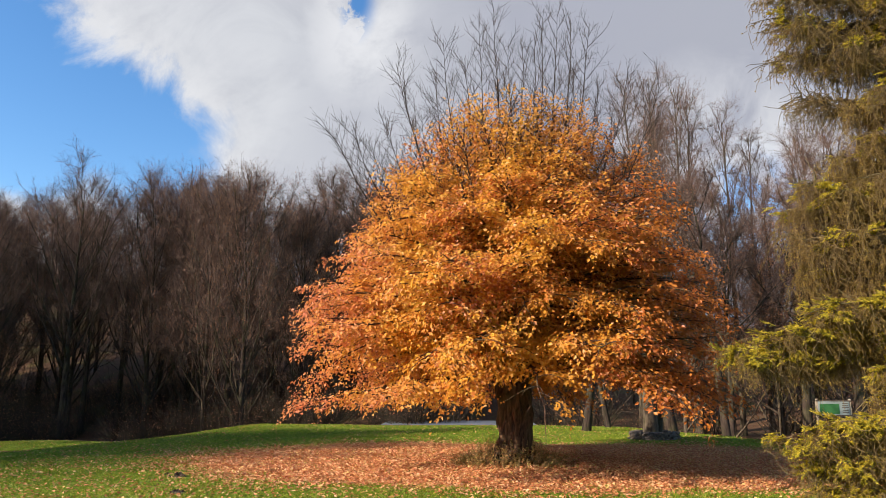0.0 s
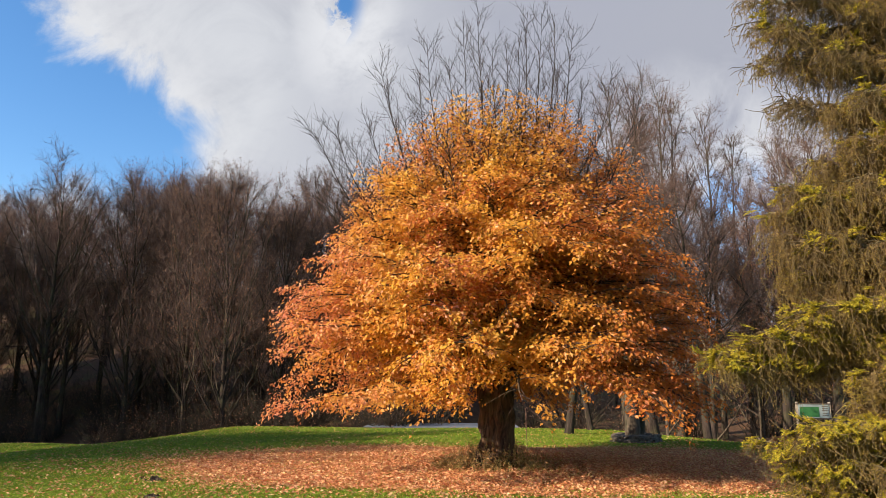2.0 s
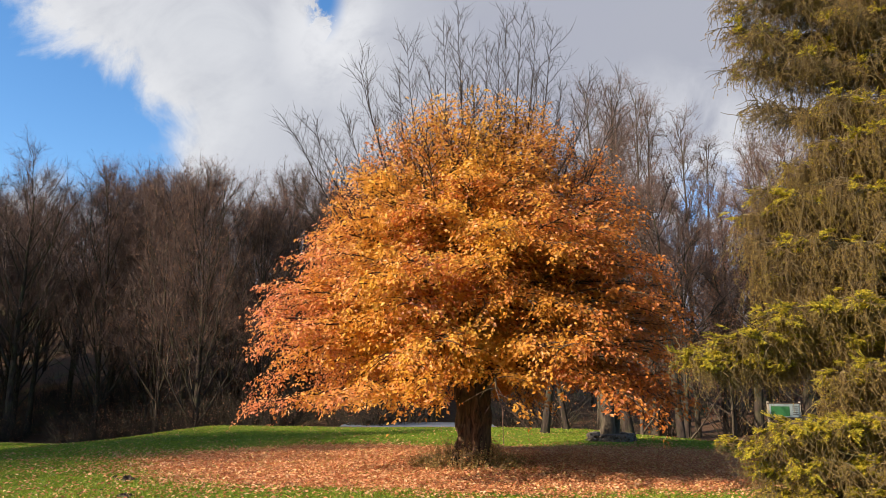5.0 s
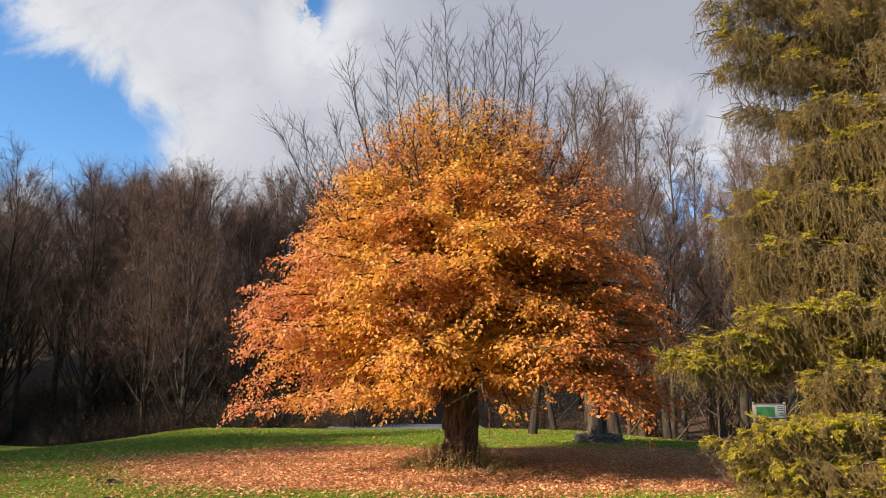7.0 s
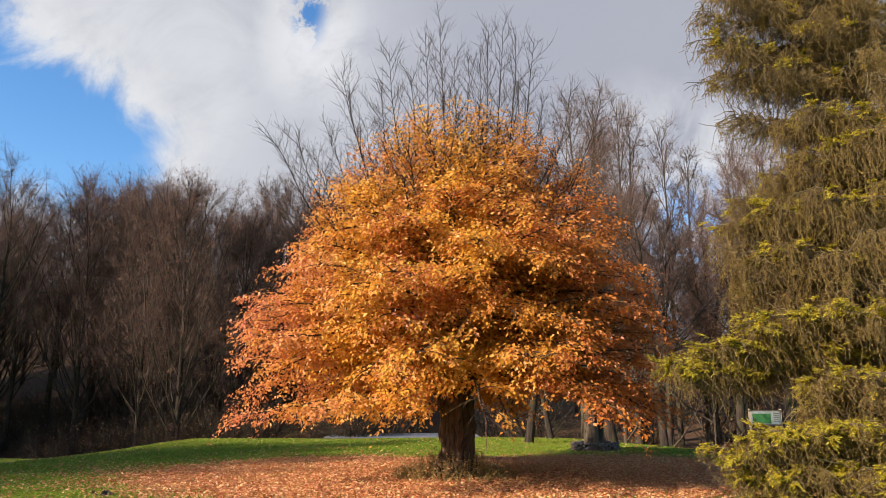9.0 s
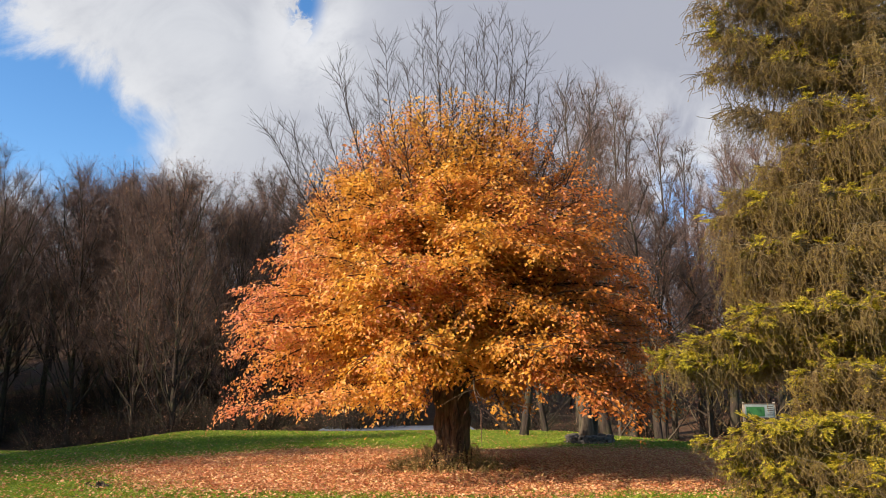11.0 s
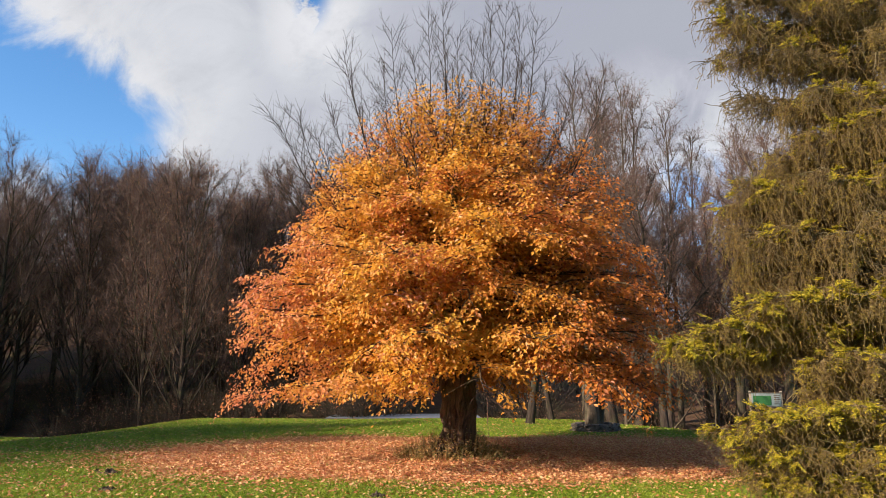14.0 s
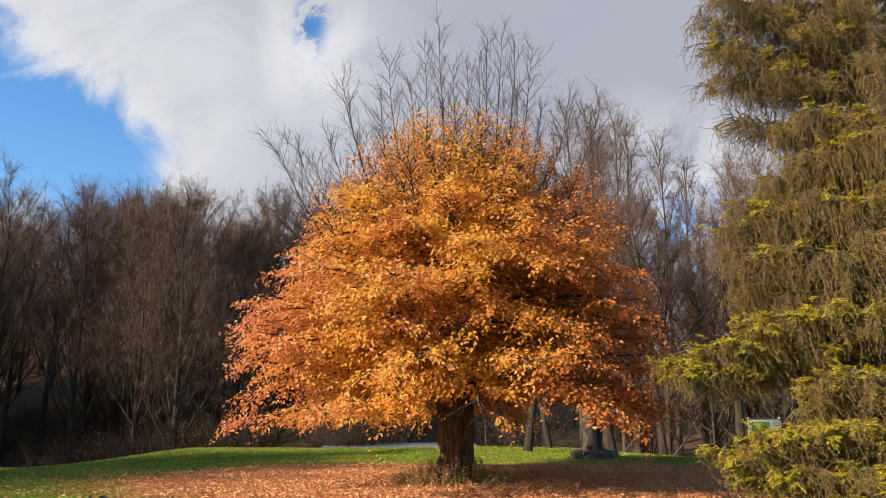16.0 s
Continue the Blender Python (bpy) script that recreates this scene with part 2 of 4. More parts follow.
# ---- mesh building ----
class Build:
    """Gathers vertices and faces, then makes one mesh of them."""

    def __init__(self):
        self.verts, self.faces, self.count = [], [], 0

    def put(self, verts, faces):
        self.verts.append(np.asarray(verts, float))
        self.faces.append(np.asarray(faces, int) + self.count)
        self.count += len(verts)

    def tube(self, points, radii, sides=6, cap=False):
        p = np.asarray(points, float)
        r = np.asarray(radii, float)
        d = np.gradient(p, axis=0)
        d /= np.linalg.norm(d, axis=1)[:, None] + 1e-9
        ref = np.array([0.31, 0.95, 0.05]) if abs(d[0] @ np.array([0.31, 0.95, 0.05])) < 0.9 else np.array([1.0, 0, 0.1])
        a = np.cross(d, ref)
        a /= np.linalg.norm(a, axis=1)[:, None] + 1e-9
        b = np.cross(d, a)
        turn = np.arange(sides) / sides * 2 * np.pi
        ring = a[:, None] * np.cos(turn)[None, :, None] + b[:, None] * np.sin(turn)[None, :, None]
        verts = (p[:, None] + ring * r[:, None, None]).reshape(-1, 3)
        i, j = np.meshgrid(np.arange(len(p) - 1), np.arange(sides), indexing="ij")
        k = (j + 1) % sides
        faces = np.stack([i * sides + j, i * sides + k, (i + 1) * sides + k, (i + 1) * sides + j], -1).reshape(-1, 4)
        self.put(verts, faces)
        if cap:
            self.faces.append((np.arange(sides) + self.count - sides)[None])

    def tubes(self, points, radii, sides=3):
        """Many thin tubes at once: points as (tubes, rows, 3), one radius a row."""
        p = np.asarray(points, float)
        d = np.gradient(p, axis=1)
        d /= np.linalg.norm(d, axis=2)[..., None] + 1e-9
        a = np.cross(d, np.array([0.31, 0.95, 0.05]))
        a /= np.linalg.norm(a, axis=2)[..., None] + 1e-9
        b = np.cross(d, a)
        turn = np.arange(sides) / sides * 2 * np.pi
        ring = a[:, :, None] * np.cos(turn)[:, None] + b[:, :, None] * np.sin(turn)[:, None]
        verts = p[:, :, None] + ring * np.asarray(radii)[None, :, None, None]
        many, rows = p.shape[:2]
        t, i, j = np.meshgrid(np.arange(many) * rows * sides, np.arange(rows - 1), np.arange(sides), indexing="ij")
        k = (j + 1) % sides
        faces = np.stack([t + i * sides + j, t + i * sides + k, t + (i + 1) * sides + k, t + (i + 1) * sides + j], -1)
        self.put(verts.reshape(-1, 3), faces.reshape(-1, 4))

    def leaves(self, at, ahead, up, length, width, fold=0.25):
        """Leaves with six corners each, folded along the midrib."""
        at, ahead, up = (np.asarray(v, float) for v in (at, ahead, up))
        ahead = ahead / (np.linalg.norm(ahead, axis=1)[:, None] + 1e-9)
        side = np.cross(ahead, up)
        side /= np.linalg.norm(side, axis=1)[:, None] + 1e-9
        top = np.cross(side, ahead)
        l, w = np.asarray(length)[:, None], np.asarray(width)[:, None]
        rows = [at, at + ahead * l * 0.32 + side * w * 0.5 + top * w * fold, at + ahead * l * 0.70 + side * w * 0.36 + top * w * fold * 0.7, at + ahead * l - top * l * 0.06,
                at + ahead * l * 0.70 - side * w * 0.36 + top * w * fold * 0.7, at + ahead * l * 0.32 - side * w * 0.5 + top * w * fold]
        n = len(at)
        base = np.arange(n)[:, None] * 6
        self.put(np.stack(rows, 1).reshape(-1, 3), np.concatenate([base + [0, 1, 2, 3], base + [0, 3, 4, 5]]))

    def kites(self, at, ahead, up, length, width, fold=0.22):
        """Small leaves with four corners each, folded along the midrib."""
        ahead = ahead / (np.linalg.norm(ahead, axis=1)[:, None] + 1e-9)
        side = np.cross(ahead, up)
        side /= np.linalg.norm(side, axis=1)[:, None] + 1e-9
        top = np.cross(side, ahead)
        l, w = np.asarray(length)[:, None], np.asarray(width)[:, None]
        rows = [at, at + ahead * l * 0.42 + side * w * 0.5 + top * w * fold, at + ahead * l, at + ahead * l * 0.42 - side * w * 0.5 + top * w * fold]
        base = np.arange(len(at))[:, None] * 4
        self.put(np.stack(rows, 1).reshape(-1, 3), np.concatenate([base + [0, 1, 2], base + [0, 2, 3]]))

    def spikes(self, at, tip, width):
        """Needles and blades: one long triangle each."""
        at, tip = np.asarray(at, float), np.asarray(tip, float)
        side = np.cross(tip - at, np.random.normal(size=at.shape))
        side *= (np.asarray(width)[:, None] * 0.5) / (np.linalg.norm(side, axis=1)[:, None] + 1e-9)
        n = len(at)
        self.put(np.stack([at - side, at + side, tip], 1).reshape(-1, 3), np.arange(n * 3).reshape(-1, 3))

    def box(self, centre, size, turn=0.0, taper=1.0):
        x, y, z = np.asarray(size) / 2
        v = np.array([[-x, -y, -z], [x, -y, -z], [x, y, -z], [-x, y, -z], [-x * taper, -y * taper, z], [x * taper, -y * taper, z], [x * taper, y * taper, z], [-x * taper, y * taper, z]])
        c, s = math.cos(turn), math.sin(turn)
        v = v @ np.array([[c, s, 0], [-s, c, 0], [0, 0, 1]]) + np.asarray(centre)
        self.put(v, [[3, 2, 1, 0], [4, 5, 6, 7], [0, 1, 5, 4], [1, 2, 6, 5], [2, 3, 7, 6], [3, 0, 4, 7]])

    def mesh(self, name, material, smooth=False):
        me = bpy.data.meshes.new(name)
        v = np.concatenate(self.verts)
        loops = np.concatenate([f.ravel() for f in self.faces])
        sizes = np.concatenate([np.full(len(f), f.shape[1]) for f in self.faces])
        me.vertices.add(len(v))
        me.vertices.foreach_set("co", v.ravel())
        me.loops.add(len(loops))
        me.loops.foreach_set("vertex_index", loops)
        me.polygons.add(len(sizes))
        me.polygons.foreach_set("loop_start", np.concatenate([[0], np.cumsum(sizes)[:-1]]))
        me.polygons.foreach_set("loop_total", sizes)
        me.polygons.foreach_set("use_smooth", np.full(len(sizes), smooth))
        me.update(calc_edges=True)
        me.validate()
        me.materials.append(material)
        return me


def part(name, build, material, parent, label="", smooth=False, kind=""):
    """One mesh under a thing or a part, in its thing's space."""
    ob = new(name, build.mesh(name, material, smooth))
    ob.parent = parent
    return tagged(ob, label, kind=kind)


def thing(name, x, y, z, label, category, group="", turn=0.0, kind=""):
    ob = new(name)
    ob.empty_display_size = 0.2
    ob.matrix_basis = pose(x, y, z, 0, 0, turn)
    return tagged(ob, label, category, group, kind)


def bend(a, b, c, n):
    """Points on a curve from a to c, pulled towards b."""
    a, b, c = (np.asarray(v, float) for v in (a, b, c))
    t = np.linspace(0, 1, n)[:, None]
    return (1 - t) ** 2 * a + 2 * t * (1 - t) * b + t ** 2 * c


def crooked(p, amount, rng):
    q = p.copy()
    n = len(p)
    jitter = rng.normal(size=(n, 3)) * amount
    jitter = (jitter + np.roll(jitter, 1, 0)) / 2
    jitter[0] = 0
    return q + jitter * np.linspace(0.2, 1, n)[:, None]


def unit(v):
    v = np.asarray(v, float)
    return v / (np.linalg.norm(v) + 1e-9)


# ---- ground ----
def step(a, b, x):
    t = np.clip((np.asarray(x, float) - a) / (b - a), 0, 1)
    return t * t * (3 - 2 * t)


def lawn_end(x):
    """How far the lawn reaches from the camera's foot, by x."""
    return 28.0 - 9.0 * step(4.5, 9.5, x) - 1.5 * step(-9, -16, x)


def height(x, y):
    x, y = np.asarray(x, float), np.asarray(y, float)
    end = lawn_end(x)
    z = -0.62 * step(-9, -15, x) * step(11, 25, y) - 0.9 * step(-18, -40, x)
    z = z - 0.75 * step(0, 4, y - end) + 0.05 * np.sin(x * 0.7 + 1) * np.sin(y * 0.55)
    rise = np.clip(y - 33 - 3 * step(3, 12, x), 0, 60)
    z = z + (0.22 + 0.12 * step(4, -8, x)) * rise * step(0, 9, rise) - 0.12 * np.clip(rise - 34, 0, 40)
    z = z + 0.25 * np.sin(x * 0.31) * np.cos(y * 0.23) * step(30, 38, y)
    west = np.clip(-x - 34, 0, 50)
    return z + 0.16 * west


def litter_cover(x, y):
    x, y = np.asarray(x, float), np.asarray(y, float)
    r = np.sqrt(((x - 0.8) / 8.3) ** 2 + ((y - 15.4) / 4.7) ** 2)
    return 1 - step(0.62, 1.25, r)


def make_ground():
    xs = np.concatenate([-np.geomspace(2500, 46, 14), np.linspace(-44, 44, 300), np.geomspace(46, 2500, 14)])
    ys = np.concatenate([-np.geomspace(2500, 6, 14), np.linspace(4, 60, 220), np.geomspace(62, 3500, 14)])
    gx, gy = np.meshgrid(xs, ys, indexing="ij")
    gz = height(gx, gy)
    b = Build()
    ny = len(ys)
    i, j = np.meshgrid(np.arange(len(xs) - 1), np.arange(ny - 1), indexing="ij")
    faces = np.stack([i * ny + j, (i + 1) * ny + j, (i + 1) * ny + j + 1, i * ny + j + 1], -1).reshape(-1, 4)
    b.put(np.stack([gx, gy, gz], -1).reshape(-1, 3), faces)
    me = b.mesh("ground", GROUND, True)
    litter = me.attributes.new("litter", "FLOAT", "POINT")
    litter.data.foreach_set("value", litter_cover(gx, gy).ravel())
    woods = me.attributes.new("woods", "FLOAT", "POINT")
    woods.data.foreach_set("value", step(-0.8, 0.8, gy - lawn_end(gx)).ravel())
    tagged(new("ground", me), "lawn strewn with fallen leaves before brown forest floor", "ground", kind="structure")


make_ground()


# ---- sky with clouds ----
def make_clouds():
    az, el = np.radians(np.linspace(-62, 62, 40)), np.radians(np.linspace(-3, 62, 24))
    a, e = np.meshgrid(az, el, indexing="ij")
    r = 2600
    v = np.stack([r * np.sin(a) * np.cos(e), r * np.cos(a) * np.cos(e), r * np.sin(e)], -1).reshape(-1, 3)
    i, j = np.meshgrid(np.arange(39), np.arange(23), indexing="ij")
    b = Build()
    b.put(v, np.stack([i * 24 + j, i * 24 + j + 1, (i + 1) * 24 + j + 1, (i + 1) * 24 + j], -1).reshape(-1, 4))
    ob = new("cloud_backdrop", b.mesh("cloud_backdrop", VAPOUR, True))
    return tagged(ob, "white and grey clouds with gaps of blue sky", "clouds", kind="structure")


clouds = make_clouds()


# ---- the autumn tree ----
TREE = np.array([0.30, 14.3, 0.0])
CROWN_Z = [1.0, 1.4, 2.2, 3.2, 4.0, 4.6, 5.2, 5.8, 6.3, 6.8, 7.2, 7.7]
CROWN_R = [4.6, 4.75, 4.6, 4.4, 4.0, 3.65, 3.25, 2.8, 2.4, 1.8, 1.2, 0.5]


def crown_radius(z):
    return np.interp(z, CROWN_Z, CROWN_R)


def make_autumn_tree():
    rng = np.random.default_rng(5)
    tree = thing("autumn_tree", *TREE, "spreading tree with orange and gold autumn leaves and bare top shoots", "tree")
    # trunk: fluted, knotted, flared at the foot
    rows, sides = 44, 36
    z = np.linspace(-0.15, 3.0, rows)
    turn = np.arange(sides) / sides * 2 * np.pi
    verts = []
    for h in z:
        r = 0.285 + 0.24 * math.exp(-max(h, 0) / 0.28) + 0.05 * math.exp(-((h - 1.05) / 0.22) ** 2) + 0.10 * step(1.5, 2.6, h)
        cx, cy = 0.05 * math.sin(h * 1.3) - 0.03 * h, 0.04 * math.sin(h * 0.9 + 1)
        for t in turn:
            flute = 0.15 * math.sin(4 * t + h * 1.2) + 0.10 * math.sin(7 * t - h * 2.0 + 1)
            n = noise.fractal(Vector((math.cos(t) * 1.6, math.sin(t) * 1.6, h * 1.5)), 1.0, 2.0, 4)
            m = noise.noise(Vector((math.cos(t) * 4 + 7, math.sin(t) * 4, h * 3.2)))
            q = r * 0.95 * (1 + flute + 0.32 * n + 0.16 * m)
            verts.append((cx + q * math.cos(t), cy + q * math.sin(t), h))
    b = Build()
    i, j = np.meshgrid(np.arange(rows - 1), np.arange(sides), indexing="ij")
    k = (j + 1) % sides
    b.put(verts, np.stack([i * sides + j, i * sides + k, (i + 1) * sides + k, (i + 1) * sides + j], -1).reshape(-1, 4))
    part("trunk", b, TREE_BARK, tree, "dark gnarled fluted trunk", True)
    nodes = []

    def limb(points, r0, r1, name, material, sides=8):
        n = len(points)
        p = crooked(points, 0.05 if name == "limb" else 0.03, rng)
        b = Build()
        b.tube(p, r1 + (r0 - r1) * np.linspace(1, 0, n) ** 1.3, sides)
        part(name, b, material, tree, smooth=True)
        return p

    def along(p, f):
        k = min(int(f * (len(p) - 1)), len(p) - 2)
        return p[k] + (p[k + 1] - p[k]) * (f * (len(p) - 1) - k), unit(p[k + 1] - p[k])

    # leaders that fork from the trunk's head and run out into bare shoots
    whips, leaders = Build(), []
    tops = [(-4.1, 6.25), (-3.65, 6.75), (-3.2, 7.0), (-2.7, 7.2), (-2.4, 8.2), (-2.0, 7.7), (-1.65, 8.4), (-1.35, 8.6), (-0.95, 8.5), (-0.65, 9.9), (-0.3, 9.3), (0.05, 9.75), (0.35, 9.3), (0.75, 9.4), (1.1, 9.75), (1.35, 9.2), (1.75, 9.3), (2.2, 8.7), (2.6, 8.2), (0.55, 8.7), (-0.1, 8.5), (1.5, 8.5), (3.0, 7.5), (-3.2, 6.6)]
    for n, (x, zt) in enumerate(tops):
        y = rng.uniform(-1.3, 1.3)
        foot = np.array([x * 0.05, y * 0.1, 2.2 + rng.uniform(0, 0.6)])
        mid = np.array([x * 0.70, y * 0.7, zt * 0.60]) if abs(x) > 2 else np.array([x * 0.85, y * 0.8, zt * 0.55])
        p = limb(bend(foot, mid, (x, y, zt), 16), rng.uniform(0.038, 0.06), 0.004, "leader", TWIG_BARK, 6)
        leaders.append(p)
        # shoots stand off in two uneven ranks, shorter towards the tip
        turn = rng.uniform(0, np.pi)
        for s in range(30):
            f = 0.46 + 0.53 * (s + rng.random()) / 30
            at, d = along(p, f)
            turn += np.pi + rng.uniform(-0.9, 0.9)
            a = unit(np.cross(d, [0.2, 1, 0.1]))
            side = a * math.cos(turn) + np.cross(d, a) * math.sin(turn)
            l = rng.uniform(0.6, 1.7) * (1.32 - f)
            e = unit(d * 0.9 + side * rng.uniform(0.5, 1.0) + np.array([0, 0, 0.2]))
            c = crooked(bend(at, at + e * l * 0.5, at + e * l + np.array([0, 0, 0.16 * l]), 6), 0.018, rng)
            whips.tube(c, np.linspace(0.0066, 0.0018, 6), 4)
            for m in range(9):
                q, e2 = along(c, 0.2 + 0.77 * (m + rng.random()) / 9)
                e3 = unit(e2 + np.cross(e2, rng.normal(size=3)) * 0.7 + np.array([0, 0, 0.12]))
                l2 = rng.uniform(0.12, 0.36) * (0.5 + l)
                whips.tube([q, q + e3 * l2 * 0.5, q + e3 * l2 + np.array([0, 0, 0.02])], [0.0032, 0.0024, 0.0016], 3)
    part("bare_top", whips, TWIG_BARK, tree, "thin bare grey-brown shoots", kind="stuff")

    # boughs end on the crown's shell; flat drooping sprays fan out along them
    twigs, spots = Build(), []

    def spray(p, start, density, reach, high):
        n = int((9 + 3.8 * np.linalg.norm(p[-1] - p[0])) * density)
        sign = 1
        for s in range(n + 1):
            f = start + (1 - start) * (s + rng.random() * 0.8) / n
            at, d = along(p, min(f, 1.0))
            flat = unit(np.cross(d, [0, 0, 1]))
            sign = -sign
            wide = sign * rng.uniform(0.45, 1.3) * (0.25 if s == n else 1)
            e = unit(d + flat * wide + np.array([0, 0, rng.uniform(-0.55, 0.45) + 0.35 * high]))
            l = rng.uniform(0.55, 1.05) * (1.25 - 0.6 * f) * reach
            c = crooked(bend(at, at + e * l * 0.5 + np.array([0, 0, 0.06]), at + e * l - np.array([0, 0, 0.08 * l * (1 - high)]), 5), 0.02, rng)
            twigs.tube(c, np.linspace(0.011, 0.003, 5), 4)
            k = max(3, int(8.5 * l))
            for m in range(k + 1):
                q, g = along(c, min(1.0, 0.15 + 0.85 * (m + 0.5 * rng.random()) / k))
                out = unit(np.cross(g, [0, 0, 1])) * (1 if m % 2 else -1)
                h = unit(g + out * rng.uniform(0.4, 1.1) * (0.2 if m == k else 1) + np.array([0, 0, -0.16 + 0.40 * high]) + rng.normal(size=3) * 0.22)
                l2 = rng.uniform(0.18, 0.40)
                spots.append((*q, *h, l2, high))

    count = 215
    zs = []
    while len(zs) < count:
        z0 = rng.uniform(1.25, 7.5)
        if rng.random() < (crown_radius(z0) / 4.4) ** 1.1 + 0.06:
            zs.append(z0)
    zs = np.sort(zs)
    for k, ze in enumerate(zs):
        a = k * 2.39996 + rng.uniform(-0.3, 0.3)
        bulge = 1 + 0.16 * noise.noise(Vector((math.cos(a) * 1.7, math.sin(a) * 1.7, ze * 0.75)))
        r = crown_radius(ze) * 0.86 * bulge * (1 if k % 3 else rng.uniform(0.6, 0.92))
        high = float(step(4.3, 6.8, ze))
        end = np.array([math.cos(a) * r, math.sin(a) * r, ze])
        if ze < 4.6:
            z0 = min(3.3, 1.75 + 0.42 * max(0.0, ze - 1.2) + rng.uniform(-0.15, 0.35))
            root = np.array([math.cos(a) * 0.22, math.sin(a) * 0.22, z0])
            mid = np.array([math.cos(a) * r * 0.52, math.sin(a) * r * 0.52, max(z0, ze) + rng.uniform(0.0, 0.8)])
        else:
            tips = np.array([q[int(rng.integers(3, 7))] for q in leaders])
            root = tips[np.argmin(np.linalg.norm(tips[:, :2] - end[:2] * 0.45, axis=1))]
            mid = (root * 0.45 + end * 0.55) + np.array([0, 0, 0.25 + 0.1 * rng.random()])
        p = limb(bend(root, mid, end, 9), rng.uniform(0.045, 0.085) if ze < 4.6 else rng.uniform(0.022, 0.04), 0.010, "limb", TREE_BARK, 7)
        spray(p, 0.30 if ze < 4.6 else 0.12, rng.uniform(0.72, 1.2) * (1 - 0.28 * float(step(0.5, 3.0, end[0]))), 1.0 - 0.25 * high, high)
    # boughs that hang over the trunk's head on the lawn side
    for x, r, ze in ((-1.0, 2.9, 1.95), (-0.55, 2.5, 2.3), (-0.1, 3.0, 2.2), (0.35, 2.6, 2.1), (0.9, 3.0, 2.3), (-0.8, 3.2, 2.8), (0.1, 3.3, 2.8), (0.8, 3.3, 2.9), (-0.3, 2.6, 3.3), (0.5, 2.8, 3.4), (1.4, 2.9, 1.9), (-1.5, 2.8, 2.0)):
        p = limb(bend((x * 0.2, -0.2, 2.2), (x * 0.6, -r * 0.5, ze + 0.9), (x, -r, ze), 9), 0.04, 0.009, "limb", TREE_BARK, 7)
        spray(p, 0.35, 0.8, 0.85, 0.0)
    for p in leaders:
        cut = p[:max(5, int(np.searchsorted(p[:, 2], 7.1)))]
        if np.linalg.norm(cut[-1][:2]) < crown_radius(min(cut[-1][2], 7.5)):
            spray(cut, 0.45, 0.55, 0.75, 0.8)
    part("twig_mass", twigs, TREE_BARK, tree, kind="stuff")
    spots = np.array(spots)
    reach = np.linalg.norm(spots[:, :2], axis=1)
    floor = 1.14 + 0.36 * step(3.8, 1.6, reach) + 0.13 * np.sin(spots[:, 0] * 2.1)
    doorway = (np.abs(spots[:, 0] + 0.05) < 0.5) & (spots[:, 1] < 0.5) & (spots[:, 2] < 1.72)
    spots = spots[(spots[:, 2] > floor) & (reach < crown_radius(spots[:, 2]) * 1.06 + 0.12) & ~doorway]
    each = 12
    n = len(spots) * each
    rows = np.repeat(spots, each, 0)
    f = np.tile((np.arange(each) + 0.5) / each, len(spots)) + rng.uniform(-0.04, 0.04, n)
    d, high = rows[:, 3:6], rows[:, 7]
    side = np.cross(d, [0, 0, 1.0])
    side /= np.linalg.norm(side, axis=1)[:, None] + 1e-9
    sgn = np.where(np.arange(n) % 2, 1.0, -1.0)
    at = rows[:, :3] + d * (f * rows[:, 6])[:, None] + np.stack([np.zeros(n), np.zeros(n), -0.05 * f ** 2 * (1 - high) * rows[:, 6]], 1) + side * (sgn * 0.012)[:, None] + rng.normal(size=(n, 3)) * [0.025, 0.025, 0.04]
    outward = np.stack([at[:, 0], at[:, 1], np.zeros(n)], 1)
    outward /= np.linalg.norm(outward, axis=1)[:, None] + 1e-9
    ahead = d * 0.45 + side * (sgn * rng.uniform(0.35, 0.9, n))[:, None] + rng.normal(size=(n, 3)) * 0.25
    ahead[:, 2] -= rng.uniform(0.0, 0.6, n)
    up = outward * 0.55 + rng.normal(size=(n, 3)) * 0.4 + [0, 0, 0.6]
    keep = rng.random(n) < 0.94 - 0.48 * high
    at, ahead, up = at[keep], ahead[keep], up[keep]
    ln = rng.uniform(0.052, 0.090, len(at))
    leaf = Build()
    leaf.kites(at, ahead, up, ln, ln * rng.uniform(0.52, 0.68, len(at)))
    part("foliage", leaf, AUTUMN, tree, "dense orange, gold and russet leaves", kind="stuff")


make_autumn_tree()


def make_undergrowth():
    """Sprouts and weeds round the trunk's foot."""
    rng = np.random.default_rng(11)
    clump = thing("weed_clump", *TREE, "low clump of weeds and sprouts around the trunk", "plant")
    stems, leaf = Build(), Build()
    for k in range(900):
        a, r = rng.uniform(0, 2 * np.pi), 0.22 + 0.66 * rng.random() ** 0.8
        foot = np.array([math.cos(a) * r * 1.25 - 0.08, math.sin(a) * r, -0.02])
        tall = rng.uniform(0.12, 0.68) * max(0.16, 1.25 - r * 1.1)
        tip = foot + np.array([math.cos(a) * 0.12, math.sin(a) * 0.12, tall]) + rng.normal(size=3) * 0.05
        stems.tube([foot, (foot + tip) / 2, tip], [0.005, 0.004, 0.002], 3)
        n = 16
        f = rng.random((n, 1))
        d = rng.normal(size=(n, 3))
        d[:, 2] *= 0.5
        ln = rng.uniform(0.022, 0.05, n)
        leaf.leaves(foot + (tip - foot) * f, d, rng.normal(size=(n, 3)) * 0.5 + [0, 0, 1], ln, ln * 0.6)
    part("stem_thicket", stems, DRY_TWIG, clump, kind="stuff")
    part("leafage", leaf, WEED, clump, kind="stuff")


make_undergrowth()


